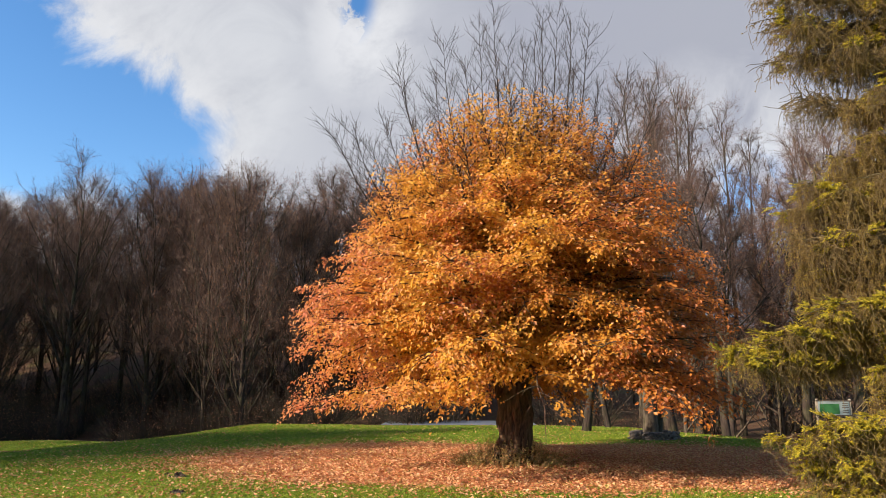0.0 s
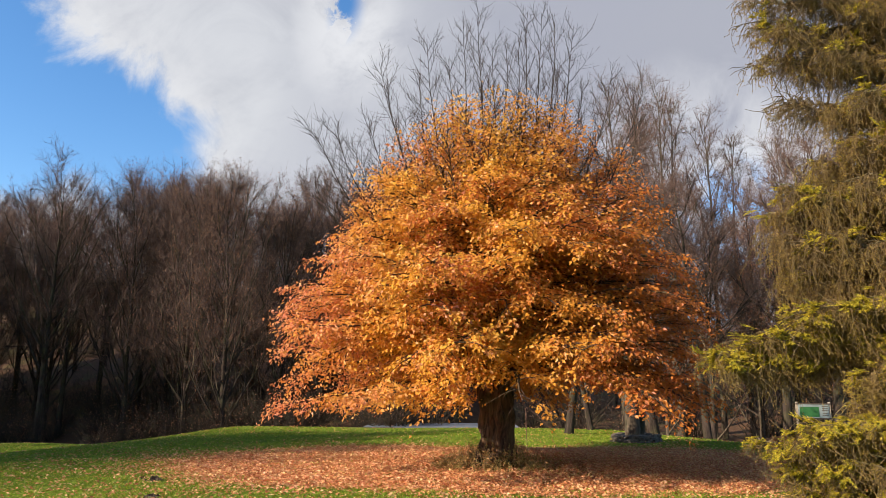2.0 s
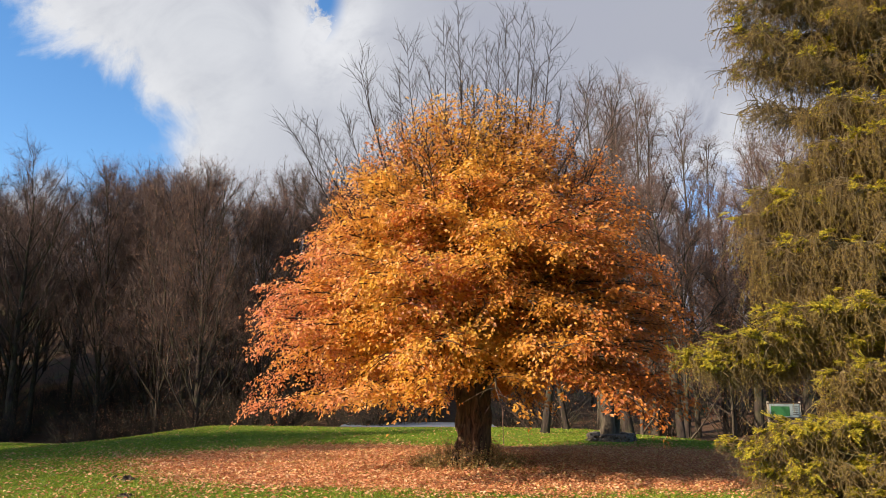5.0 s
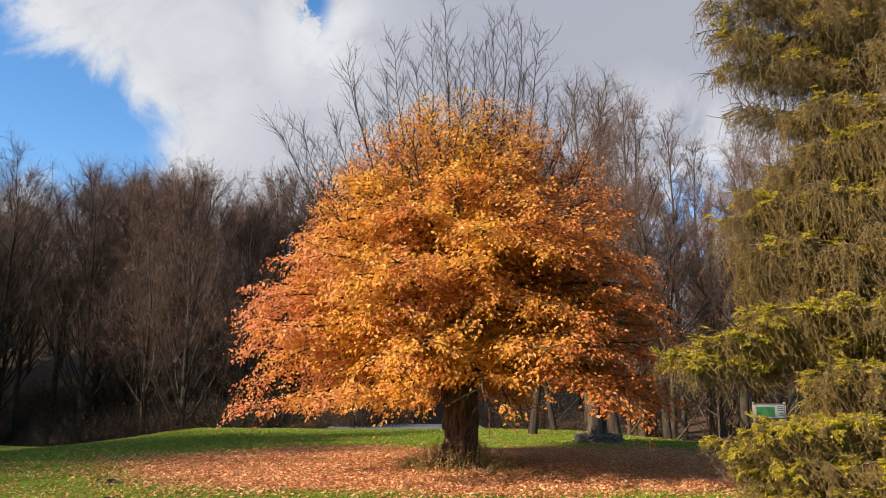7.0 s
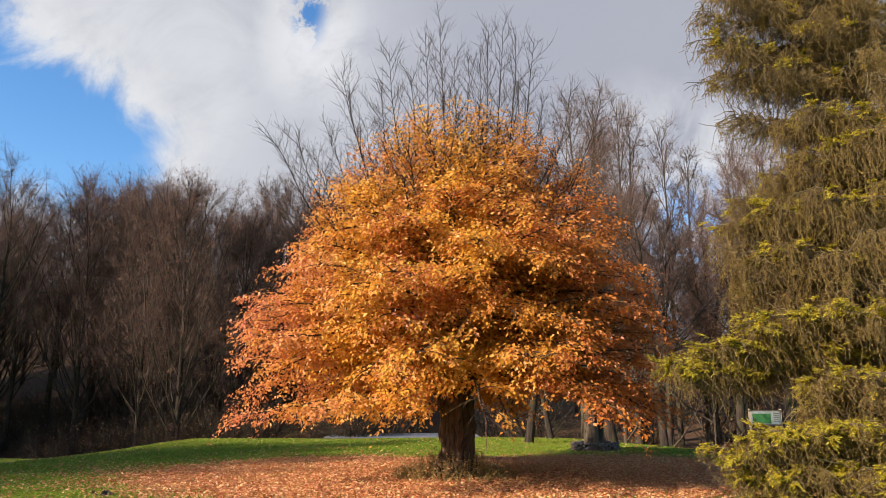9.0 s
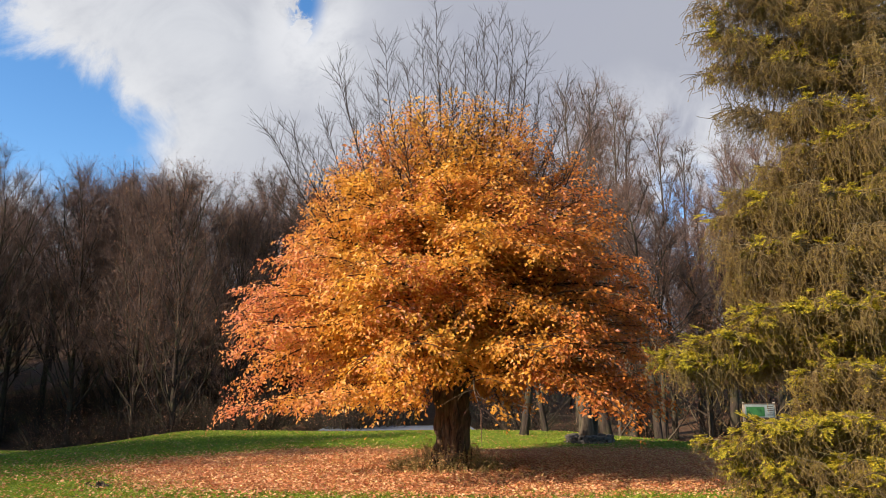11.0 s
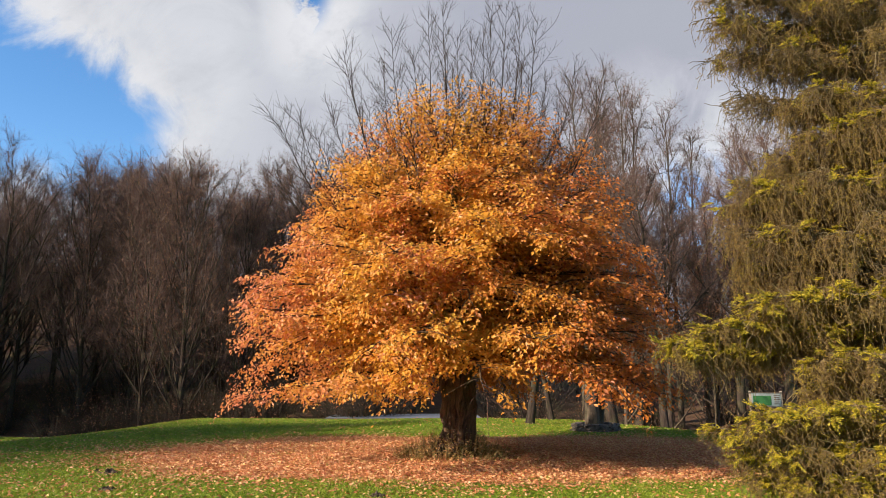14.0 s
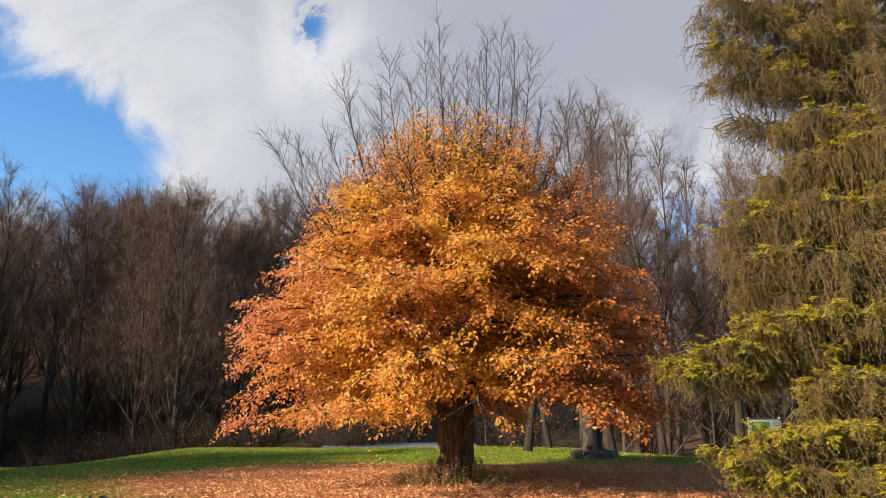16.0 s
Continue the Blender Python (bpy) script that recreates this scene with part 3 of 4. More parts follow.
# ---- the spruce ----
SPRUCE = np.array([6.75, 9.2, 0.0])


def make_spruce():
    rng = np.random.default_rng(21)
    spruce = thing("spruce", *SPRUCE, "old spruce with olive hanging twigs and yellow-green shoots", "tree")
    b = Build()
    z = np.linspace(-0.2, 12.6, 26)
    b.tube(np.stack([0.05 * np.sin(z), 0.04 * np.cos(z * 0.7), z], 1), 0.27 * (1 - z / 13.2) + 0.10 * np.exp(-np.clip(z, 0, 9) / 0.3) + 0.008, 14)
    part("trunk", b, SPRUCE_BARK, spruce, smooth=True)
    needles, tips, hang = Build(), Build(), Build()
    # boughs: tip x, y, z; how far the twigs hang; share of fresh shoots; share of dry bare twigs
    boughs = []

    def tier(places, length, fresh, bare):
        for x, y, z in places:
            boughs.append((x, y, z, length, fresh, bare))

    tier(((5.0, 7.8, 6.6), (5.2, 7.6, 5.7), (5.3, 7.5, 7.0), (5.1, 7.9, 7.5), (5.2, 7.4, 5.2), (5.4, 7.9, 6.2)), 0.5, 0.1, 0.25)
    tier(((3.4, 8.2, 6.5), (3.65, 8.0, 6.75), (3.85, 8.5, 6.95), (3.58, 8.3, 6.15), (3.7, 8.0, 5.95), (3.85, 8.5, 6.3), (4.2, 8.0, 6.5), (4.3, 8.4, 6.9), (4.6, 7.8, 6.2), (4.0, 8.1, 7.3), (4.5, 8.3, 7.5)), 0.40, 0.10, 0.25)
    tier(((3.62, 8.2, 5.65), (3.9, 8.4, 5.75), (4.2, 7.9, 5.6), (4.5, 8.3, 5.85)), 0.42, 0.12, 0.4)
    tier(((3.72, 8.2, 5.02), (3.95, 8.4, 5.15)), 0.30, 0.0, 0.85)
    tier(((4.22, 8.1, 4.95), (4.45, 7.8, 5.02), (4.7, 8.0, 5.1), (4.9, 7.7, 4.9)), 0.62, 0.30, 0.2)
    tier(((4.1, 8.2, 4.35), (4.35, 7.9, 4.5), (4.7, 7.6, 4.45), (4.95, 7.4, 4.6), (4.3, 8.5, 4.2)), 0.66, 0.12, 0.35)
    tier(((3.72, 8.2, 3.98), (3.62, 8.4, 3.72), (3.95, 8.0, 3.85), (4.25, 7.7, 3.9), (4.6, 7.5, 3.8), (5.0, 7.3, 3.95)), 0.60, 0.24, 0.3)
    tier(((3.58, 8.3, 3.42), (3.75, 8.0, 3.25), (4.05, 7.8, 3.3), (4.4, 7.5, 3.2), (4.75, 7.3, 3.35), (3.7, 8.5, 3.0), (4.1, 8.1, 2.85), (4.5, 7.7, 2.8), (4.9, 7.4, 2.75)), 0.62, 0.14, 0.3)
    tier(((3.05, 8.3, 2.12), (2.66, 8.1, 1.97), (2.85, 8.3, 2.02), (3.3, 8.0, 2.25), (3.55, 7.9, 2.4), (3.85, 7.6, 2.5), (4.15, 7.4, 2.55), (4.45, 7.3, 2.45), (4.7, 7.1, 2.55), (3.7, 8.2, 2.2), (4.25, 7.8, 2.15)), 0.46, 0.62, 0.12)
    tier(((4.0, 7.6, 1.75), (4.3, 7.3, 1.85), (4.6, 7.1, 1.7), (4.85, 7.0, 1.9), (4.2, 7.9, 1.5)), 0.44, 0.5, 0.1)
    tier(((3.22, 8.1, 0.98), (3.42, 7.8, 1.12), (3.6, 7.6, 1.2), (3.9, 7.4, 1.28), (4.2, 7.2, 1.3), (4.5, 7.0, 1.25), (4.7, 6.9, 1.35), (3.4, 8.2, 0.72), (3.65, 7.9, 0.78), (3.95, 7.6, 0.82), (4.25, 7.3, 0.85), (4.5, 7.1, 0.8), (3.6, 8.3, 0.45), (3.95, 7.9, 0.48), (4.3, 7.6, 0.5), (4.6, 7.3, 0.45)), 0.34, 0.62, 0.15)
    # the sides that face away, and the top
    for k in range(76):
        a = k * 2.39996
        z0 = 0.5 + 11.0 * k / 76
        if math.cos(a) > -0.25 or z0 > 7.6:
            r = max(0.3, 2.5 - 0.19 * z0) * rng.uniform(0.8, 1.0)
            boughs.append((SPRUCE[0] + math.cos(a) * r, SPRUCE[1] + math.sin(a) * r, z0, 0.4, 0.2, 0.2))
    strands, tufts = [], []
    for x, y, zt, length, fresh, bare in boughs:
        tip = np.array([x, y, zt]) - SPRUCE
        r = float(np.linalg.norm(tip[:2]))
        d = np.array([tip[0] / r, tip[1] / r, 0.0])
        root = np.array([0, 0, zt + 0.22 * r])
        p = crooked(bend(root, d * r * 0.6 + np.array([0, 0, zt - 0.08 * r]), tip, 12), 0.03, rng)
        limb = Build()
        limb.tube(p, np.linspace(0.036, 0.005, 12), 6)
        side = np.cross(d, [0, 0, 1])
        facing = d[0] < 0.1 and zt < 7.6
        n = int(17 * r) if facing else int(5 * r)
        for s in range(n):
            f = 0.22 + 0.78 * (s + rng.random()) / n
            k = min(int(f * 11), 10)
            at = p[k] + (p[k + 1] - p[k]) * (f * 11 - k)
            sign = 1 if s % 2 else -1
            l = rng.uniform(0.25, 0.62) * (1.25 - 0.75 * f)
            e = unit(d * rng.uniform(0.5, 1.0) + side * sign * rng.uniform(0.5, 1.0) + np.array([0, 0, rng.uniform(-0.25, 0.15)]))
            c = crooked(bend(at, at + e * l * 0.5 + np.array([0, 0, 0.03]), at + e * l - np.array([0, 0, 0.10 * l]), 5), 0.015, rng)
            limb.tube(c, np.linspace(0.009, 0.003, 5), 4)
            dry = rng.random() < bare
            if dry and rng.random() < 0.5:
                # long crooked dead twigs that stand clear of the foliage
                for m in range(2):
                    g = unit(e + rng.normal(size=3) * 0.5 + np.array([0, 0, 0.1]))
                    q = c[int(rng.integers(2, 5))]
                    w = crooked(bend(q, q + g * 0.16, q + g * 0.34 + np.array([0, 0, rng.uniform(-0.12, 0.06)]), 5), 0.02, rng)
                    limb.tube(w, np.linspace(0.006, 0.0025, 5), 4)
            green = rng.random() < fresh
            for m in range((7 if zt > 4.6 else 10) if facing else 4):
                q = c[0] + (c[-1] - c[0]) * rng.random() + np.array([0, 0, 0.01])
                hangs = length * rng.uniform(0.35, 1.15) * (0.55 if green else 1.0) * (0.75 + 0.5 * (1 - f))
                strands.append((q, d, hangs, dry))
            if green:
                for m in range(int(rng.integers(4, 8))):
                    g = rng.random() ** 0.6
                    tufts.append((c[0] + (c[-1] - c[0]) * g + rng.normal(size=3) * 0.03 + np.array([0, 0, 0.02]), unit(e * 0.8 + d * 0.4 + rng.normal(size=3) * 0.35 + np.array([0, 0, rng.uniform(-0.5, 0.25)]))))
        part("branch", limb, SPRUCE_BARK, spruce)
    # hanging twigs, crooked, with needles close along them
    q, d = np.array([v[0] for v in strands]), np.array([v[1] for v in strands])
    l, dry = np.array([v[2] for v in strands]), np.array([v[3] for v in strands])
    many = len(q)
    fall = np.zeros((many, 3))
    fall[:, 2] = -l
    mid = q + d * 0.10 + rng.normal(size=(many, 3)) * 0.05 + fall * 0.30
    end = q + d * 0.05 + rng.normal(size=(many, 3)) * 0.10 + fall
    t = np.linspace(0, 1, 6)[None, :, None]
    c = (1 - t) ** 2 * q[:, None] + 2 * t * (1 - t) * mid[:, None] + t ** 2 * end[:, None]
    c[:, 1:] += rng.normal(size=(many, 5, 3)) * 0.014
    hang.tubes(c, [0.0045, 0.004, 0.0035, 0.003, 0.0025, 0.0015])

    def needle(who, n_each, twig, spread, down):
        """Needles on the twigs named by who, n_each on each; twig gives start and end points."""
        who = np.repeat(who, n_each)
        at = twig(who)
        n = len(who)
        e = rng.normal(size=(n, 3)) * spread - [0, 0, down]
        e /= np.linalg.norm(e, axis=1)[:, None]
        needles.spikes(at, at + e * rng.uniform(0.014, 0.027, n)[:, None], rng.uniform(0.0045, 0.008, n))

    def on_strand(who):
        g = rng.random(len(who)) * 4.98
        k = g.astype(int)
        return c[who, k] + (c[who, k + 1] - c[who, k]) * (g - k)[:, None]

    needle(np.arange(many), (np.where(dry, 22, 105) * l).astype(int) + 5, on_strand, [0.8, 0.8, 0.5], 0.75)
    # short side twigs
    host = np.repeat(np.arange(many), (l * 7).astype(int))
    foot = c[host, rng.integers(1, 5, len(host))]
    w = rng.normal(size=(len(host), 3)) * [0.8, 0.8, 0.3] - [0, 0, 0.55]
    w *= (rng.uniform(0.05, 0.13, len(host)) / np.linalg.norm(w, axis=1))[:, None]
    hang.tubes(np.stack([foot, foot + w], 1), [0.003, 0.0015])
    needle(np.flatnonzero(~dry[host]), 11, lambda who: foot[who] + w[who] * rng.random((len(who), 1)), [1, 1, 1], 0.4)
    # fresh shoots: flat fans of short feathered fingers
    fingers, n = 7, 18
    q, e = (np.repeat(np.array([v[k] for v in tufts]), fingers, 0) for k in (0, 1))
    many = len(q)
    flat = np.cross(e, [0, 0, 1.0]) + np.repeat(rng.normal(size=(len(tufts), 3)) * 0.25, fingers, 0)
    flat /= np.linalg.norm(flat, axis=1)[:, None]
    size = np.repeat(rng.uniform(0.7, 1.25, len(tufts)), fingers)[:, None]
    turn = rng.uniform(-0.85, 0.85, (many, 1))
    g = e * np.cos(turn) + flat * np.sin(turn)
    g[:, 2] += rng.uniform(-0.35, 0.05, many)
    g /= np.linalg.norm(g, axis=1)[:, None]
    base = q + e * rng.uniform(0, 0.06, (many, 1)) * size
    s = np.cross(g, np.cross(flat, e))
    s /= np.linalg.norm(s, axis=1)[:, None] + 1e-9
    t = np.linspace(0.08, 1.0, n)[None, :, None]
    at = base[:, None] + g[:, None] * t * (rng.uniform(0.06, 0.12, (many, 1)) * size)[:, None]
    sgn = np.where(np.arange(n) % 2, 1.0, -1.0)[None, :, None] * (1.05 - 0.75 * t)
    w = g[:, None] * 0.75 + s[:, None] * sgn + rng.normal(size=(many, n, 3)) * 0.22
    w /= np.linalg.norm(w, axis=2)[..., None]
    at, w = at.reshape(-1, 3), w.reshape(-1, 3)
    tips.spikes(at, at + w * rng.uniform(0.022, 0.034, len(at))[:, None], rng.uniform(0.007, 0.011, len(at)))
    part("hanging_twig_mass", hang, DRY_TWIG, spruce, "brown hanging twigs", kind="stuff")
    part("needle_curtain", needles, NEEDLE, spruce, "olive drooping needle curtains", kind="stuff")
    part("fresh_growth", tips, TIP, spruce, "fresh yellow-green shoots", kind="stuff")


make_spruce()


# ---- woods ----
def bare_tree(seed, tall, thick, foot, spread, limbs, material, leaves=0, name="bare_tree", lean=0.03, forks=8, twigs=13, rise=0.0):
    """A leafless tree at the origin: trunk, crown of limbs and twigs, some withered leaves if asked."""
    rng = np.random.default_rng(seed)
    tree = thing(name, 0, 0, 0, "bare deciduous tree with a dark slender trunk and fine twigs", "tree", "bare trees of the wood")
    n = 12
    p = np.stack([np.zeros(n), np.zeros(n), np.linspace(-0.4, tall, n)], 1)
    p[:, :2] += np.cumsum(rng.normal(size=(n, 2)) * lean * tall * 0.12, 0) * np.linspace(0, 1, n)[:, None]
    b = Build()
    b.tube(p, np.interp(np.linspace(0, 1, n), [0, 0.08, 1], [thick * 1.35, thick, 0.012]), 9)
    part("trunk", b, material, tree, smooth=True)
    crown, fine, leaf = Build(), Build(), Build()
    ends = []
    for k in range(limbs):
        f = foot + (0.97 - foot) * (k + rng.random()) / limbs
        at = p[int(f * (n - 1))] + (p[min(int(f * (n - 1)) + 1, n - 1)] - p[int(f * (n - 1))]) * ((f * (n - 1)) % 1)
        a = k * 2.39996 + rng.uniform(-0.4, 0.4)
        l = spread * (1.12 - f) ** 0.55 * rng.uniform(0.7, 1.15)
        d = unit([math.cos(a), math.sin(a), rng.uniform(0.55, 1.25) + rise])
        end = at + d * l + np.array([0, 0, 0.25 * l])
        c = crooked(bend(at, at + d * l * 0.5 - np.array([0, 0, 0.06 * l]), end, 6), 0.03 * l, rng)
        r = max(0.02, thick * 0.42 * (1.15 - f))
        crown.tube(c, np.linspace(r, 0.012, 6), 5)
        for m in range(forks):
            g = rng.uniform(0.3, 1.0)
            q = c[min(int(g * 5), 4)] + (c[min(int(g * 5), 4) + 1] - c[min(int(g * 5), 4)]) * ((g * 5) % 1)
            d2 = unit(d + rng.normal(size=3) * 0.5 + np.array([0, 0, 0.3]))
            l2 = l * rng.uniform(0.22, 0.5)
            e = crooked(bend(q, q + d2 * l2 * 0.5, q + d2 * l2 + np.array([0, 0, 0.12 * l2]), 4), 0.03 * l2, rng)
            crown.tube(e, np.linspace(max(0.010, r * 0.35), 0.006, 4), 4)
            h = e[rng.integers(1, 4, twigs)]
            d3 = d2 * 0.8 + rng.normal(size=(twigs, 3)) * 0.6 + [0, 0, 0.2]
            d3 /= np.linalg.norm(d3, axis=1)[:, None]
            tip = h + d3 * rng.uniform(0.35, 1.0, (twigs, 1))
            fine.spikes(h, tip, np.full(twigs, 0.015))
            ends.append(np.stack([h, tip], 1))
            o = np.repeat(h, 4, 0) + np.repeat(tip - h, 4, 0) * rng.uniform(0.2, 0.9, (twigs * 4, 1))
            d4 = np.repeat(d3, 4, 0) + rng.normal(size=(twigs * 4, 3)) * 0.6
            d4 /= np.linalg.norm(d4, axis=1)[:, None]
            fine.spikes(o, o + d4 * rng.uniform(0.2, 0.55, (twigs * 4, 1)), np.full(twigs * 4, 0.009))
    part("crown", crown, material, tree, kind="stuff")
    part("twig_haze", fine, FINE_TWIG, tree, kind="stuff")
    if leaves:
        ends = np.concatenate(ends)
        pick = ends[rng.integers(0, len(ends), leaves)]
        at = pick[:, 0] + (pick[:, 1] - pick[:, 0]) * rng.random((leaves, 1)) + rng.normal(size=(leaves, 3)) * 0.12
        ln = rng.uniform(0.05, 0.09, leaves)
        leaf.kites(at, rng.normal(size=(leaves, 3)) + [0, 0, -0.6], rng.normal(size=(leaves, 3)), ln, ln * 0.6)
        part("withered_foliage", leaf, WITHERED, tree, "sparse withered brown leaves", kind="stuff")
    return tree


def shrub(seed):
    rng = np.random.default_rng(seed)
    bush = thing("bare_shrub", 0, 0, 0, "leafless brown thicket shrub on the forest floor", "shrub", "shrubs of the wood")
    b, leaf = Build(), Build()
    for k in range(46):
        a, r = rng.uniform(0, 2 * np.pi), rng.uniform(0.05, 0.5)
        foot = np.array([math.cos(a) * r, math.sin(a) * r, -0.15])
        d = unit([math.cos(a) * 0.6, math.sin(a) * 0.6, 1.0] + rng.normal(size=3) * 0.25)
        l = rng.uniform(1.0, 2.6)
        c = crooked(bend(foot, foot + d * l * 0.5 + [0, 0, 0.2], foot + d * l, 5), 0.06, rng)
        b.tube(c, np.linspace(0.016, 0.005, 5), 3)
        for m in range(6):
            q = c[rng.integers(1, 5)]
            e = unit(d + rng.normal(size=3) * 0.8)
            b.tube([q, q + e * rng.uniform(0.3, 0.8)], [0.008, 0.004], 3)
    at = rng.normal(size=(240, 3)) * [0.7, 0.7, 0.55] + [0, 0, 1.1]
    ln = rng.uniform(0.04, 0.075, 240)
    leaf.kites(at, rng.normal(size=(240, 3)), rng.normal(size=(240, 3)), ln, ln * 0.6)
    part("stem_thicket", b, FOREST_BARK, bush, kind="stuff")
    part("withered_foliage", leaf, WITHERED, bush, kind="stuff")
    return bush


def make_woods():
    rng = np.random.default_rng(33)
    kinds = [
        bare_tree(101, 13.6, 0.19, 0.28, 5.4, 24, FOREST_BARK, forks=9, twigs=15, rise=0.5),
        bare_tree(102, 12.2, 0.14, 0.10, 5.2, 30, FOREST_BARK, 2500, forks=10, twigs=16, rise=0.9),
        bare_tree(103, 13.6, 0.19, 0.28, 5.2, 24, FOREST_BARK, 500, forks=9, twigs=15, rise=0.6),
        bare_tree(104, 11.8, 0.15, 0.05, 5.6, 36, FOREST_BARK, 6500, forks=10, twigs=16, rise=0.8),
        bare_tree(105, 17.5, 0.15, 0.36, 3.0, 24, GREY_BARK, forks=6, twigs=7, rise=1.0),
        bare_tree(106, 16.0, 0.14, 0.40, 2.7, 22, GREY_BARK, 300, forks=6, twigs=7, rise=1.0),
        bare_tree(108, 13.0, 0.14, 0.15, 5.2, 20, FOREST_BARK, 3500, forks=8, twigs=9, rise=0.6),
        bare_tree(109, 12.0, 0.13, 0.10, 5.0, 20, FOREST_BARK, 4500, forks=8, twigs=9, rise=0.6),
        bare_tree(110, 8.0, 0.11, 0.05, 4.2, 24, GREY_BARK, 9000, forks=6, twigs=7),
    ]
    places = []

    def plant(x, y, which, size=1.0, turn=None):
        places.append((x, y, which, size, rng.uniform(0, 360) if turn is None else turn))

    # the edge of the wood in the west, trunk by trunk
    plant(-21.2, 33.0, 0, 0.93)
    plant(-24.5, 31.0, 2, 0.80)
    plant(-26.5, 35.0, 3, 0.9)
    plant(-17.8, 34.5, 1, 0.98)
    plant(-11.7, 31.5, 3, 0.92)
    plant(-14.3, 33.5, 1, 0.95)
    plant(-9.4, 33.0, 3, 0.84)
    plant(-8.0, 35.0, 1, 0.82)
    plant(-16.0, 37.0, 3, 1.0)
    plant(-19.0, 38.0, 1, 1.0)
    for k in range(30):
        x = -42 + k * 1.4 + rng.uniform(-0.6, 0.6)
        plant(x, rng.uniform(36.5, 41.0), int(rng.integers(0, 4)), rng.uniform(0.79, 0.93))
    for k in range(26):
        plant(-44 + k * 1.75 + rng.uniform(-0.8, 0.8), rng.uniform(43, 52), int(rng.integers(6, 8)), rng.uniform(0.62, 0.8))
    # behind the tree and to the east: taller and more open
    for x, y, which, size in ((6.6, 33, 4, 0.98), (7.9, 34, 4, 1.02), (9.1, 33, 5, 1.06), (10.2, 35.5, 4, 0.98), (8.4, 36, 5, 1.05), (11.4, 34, 5, 0.98), (13.1, 35, 4, 0.86), (14.4, 33, 5, 0.9),
                              (15.7, 35, 4, 0.86), (17.2, 34, 5, 0.84), (18.8, 36, 4, 0.84), (20.5, 33, 2, 0.85), (22.5, 35, 4, 0.85), (5.2, 35, 5, 0.9), (3.4, 36, 1, 0.95), (1.2, 35, 2, 0.85),
                              (-1.5, 36, 1, 0.9), (-4.5, 34.5, 3, 0.9), (12.2, 31.5, 0, 0.78), (8.9, 32, 2, 0.8)):
        plant(x, y, which, size)
    for x, y, size in ((11.0, 28.5, 0.92), (12.6, 30.2, 1.0), (13.6, 27.4, 0.9), (15.0, 29.6, 1.0), (16.4, 27.6, 0.92), (18.0, 30.6, 1.0), (10.0, 31.0, 0.95), (8.0, 31.0, 0.9), (19.8, 29, 0.95), (14.4, 25.8, 0.8), (17.6, 26.2, 0.85)):
        plant(x, y, 8, size)
    for k in range(14):
        plant(2 + k * 1.9 + rng.uniform(-0.8, 0.8), rng.uniform(41, 50), int(rng.integers(6, 8)), rng.uniform(0.55, 0.72))
    # unseen wood, added to close the lawn in the west and shade that side
    for k in range(11):
        plant(-25 + 6 * rng.random(), 6.5 + k * 0.75, int(rng.integers(0, 4)), rng.uniform(0.66, 0.80))
    for k in range(12):
        plant(rng.uniform(-42, -29), rng.uniform(-2, 13), int(rng.integers(6, 8)), rng.uniform(0.95, 1.15))
    for k in range(22):
        plant(rng.uniform(-50, -30), rng.uniform(17, 36), int(rng.integers(6, 8)), rng.uniform(0.95, 1.2))
    used = set()
    for x, y, which, size, turn in places:
        m = pose(x, y, float(height(x, y)), 0, 0, turn)
        ob = kinds[which]
        if which in used:
            ob = copy_thing(ob, m)
        used.add(which)
        ob.matrix_basis = m
        ob.scale = (size, size, size)
    bushes = [shrub(201), shrub(202), shrub(203)]
    for k in range(100):
        x, y = (rng.uniform(-34, -2), rng.uniform(30, 40)) if k < 82 else (rng.uniform(2, 24), rng.uniform(28, 36))
        m = pose(x, y, float(height(x, y)), 0, 0, rng.uniform(0, 360))
        ob = bushes[k] if k < 3 else copy_thing(bushes[k % 3], m)
        ob.matrix_basis = m
        s = rng.uniform(0.6, 1.25)
        ob.scale = (s, s, s)


make_woods()


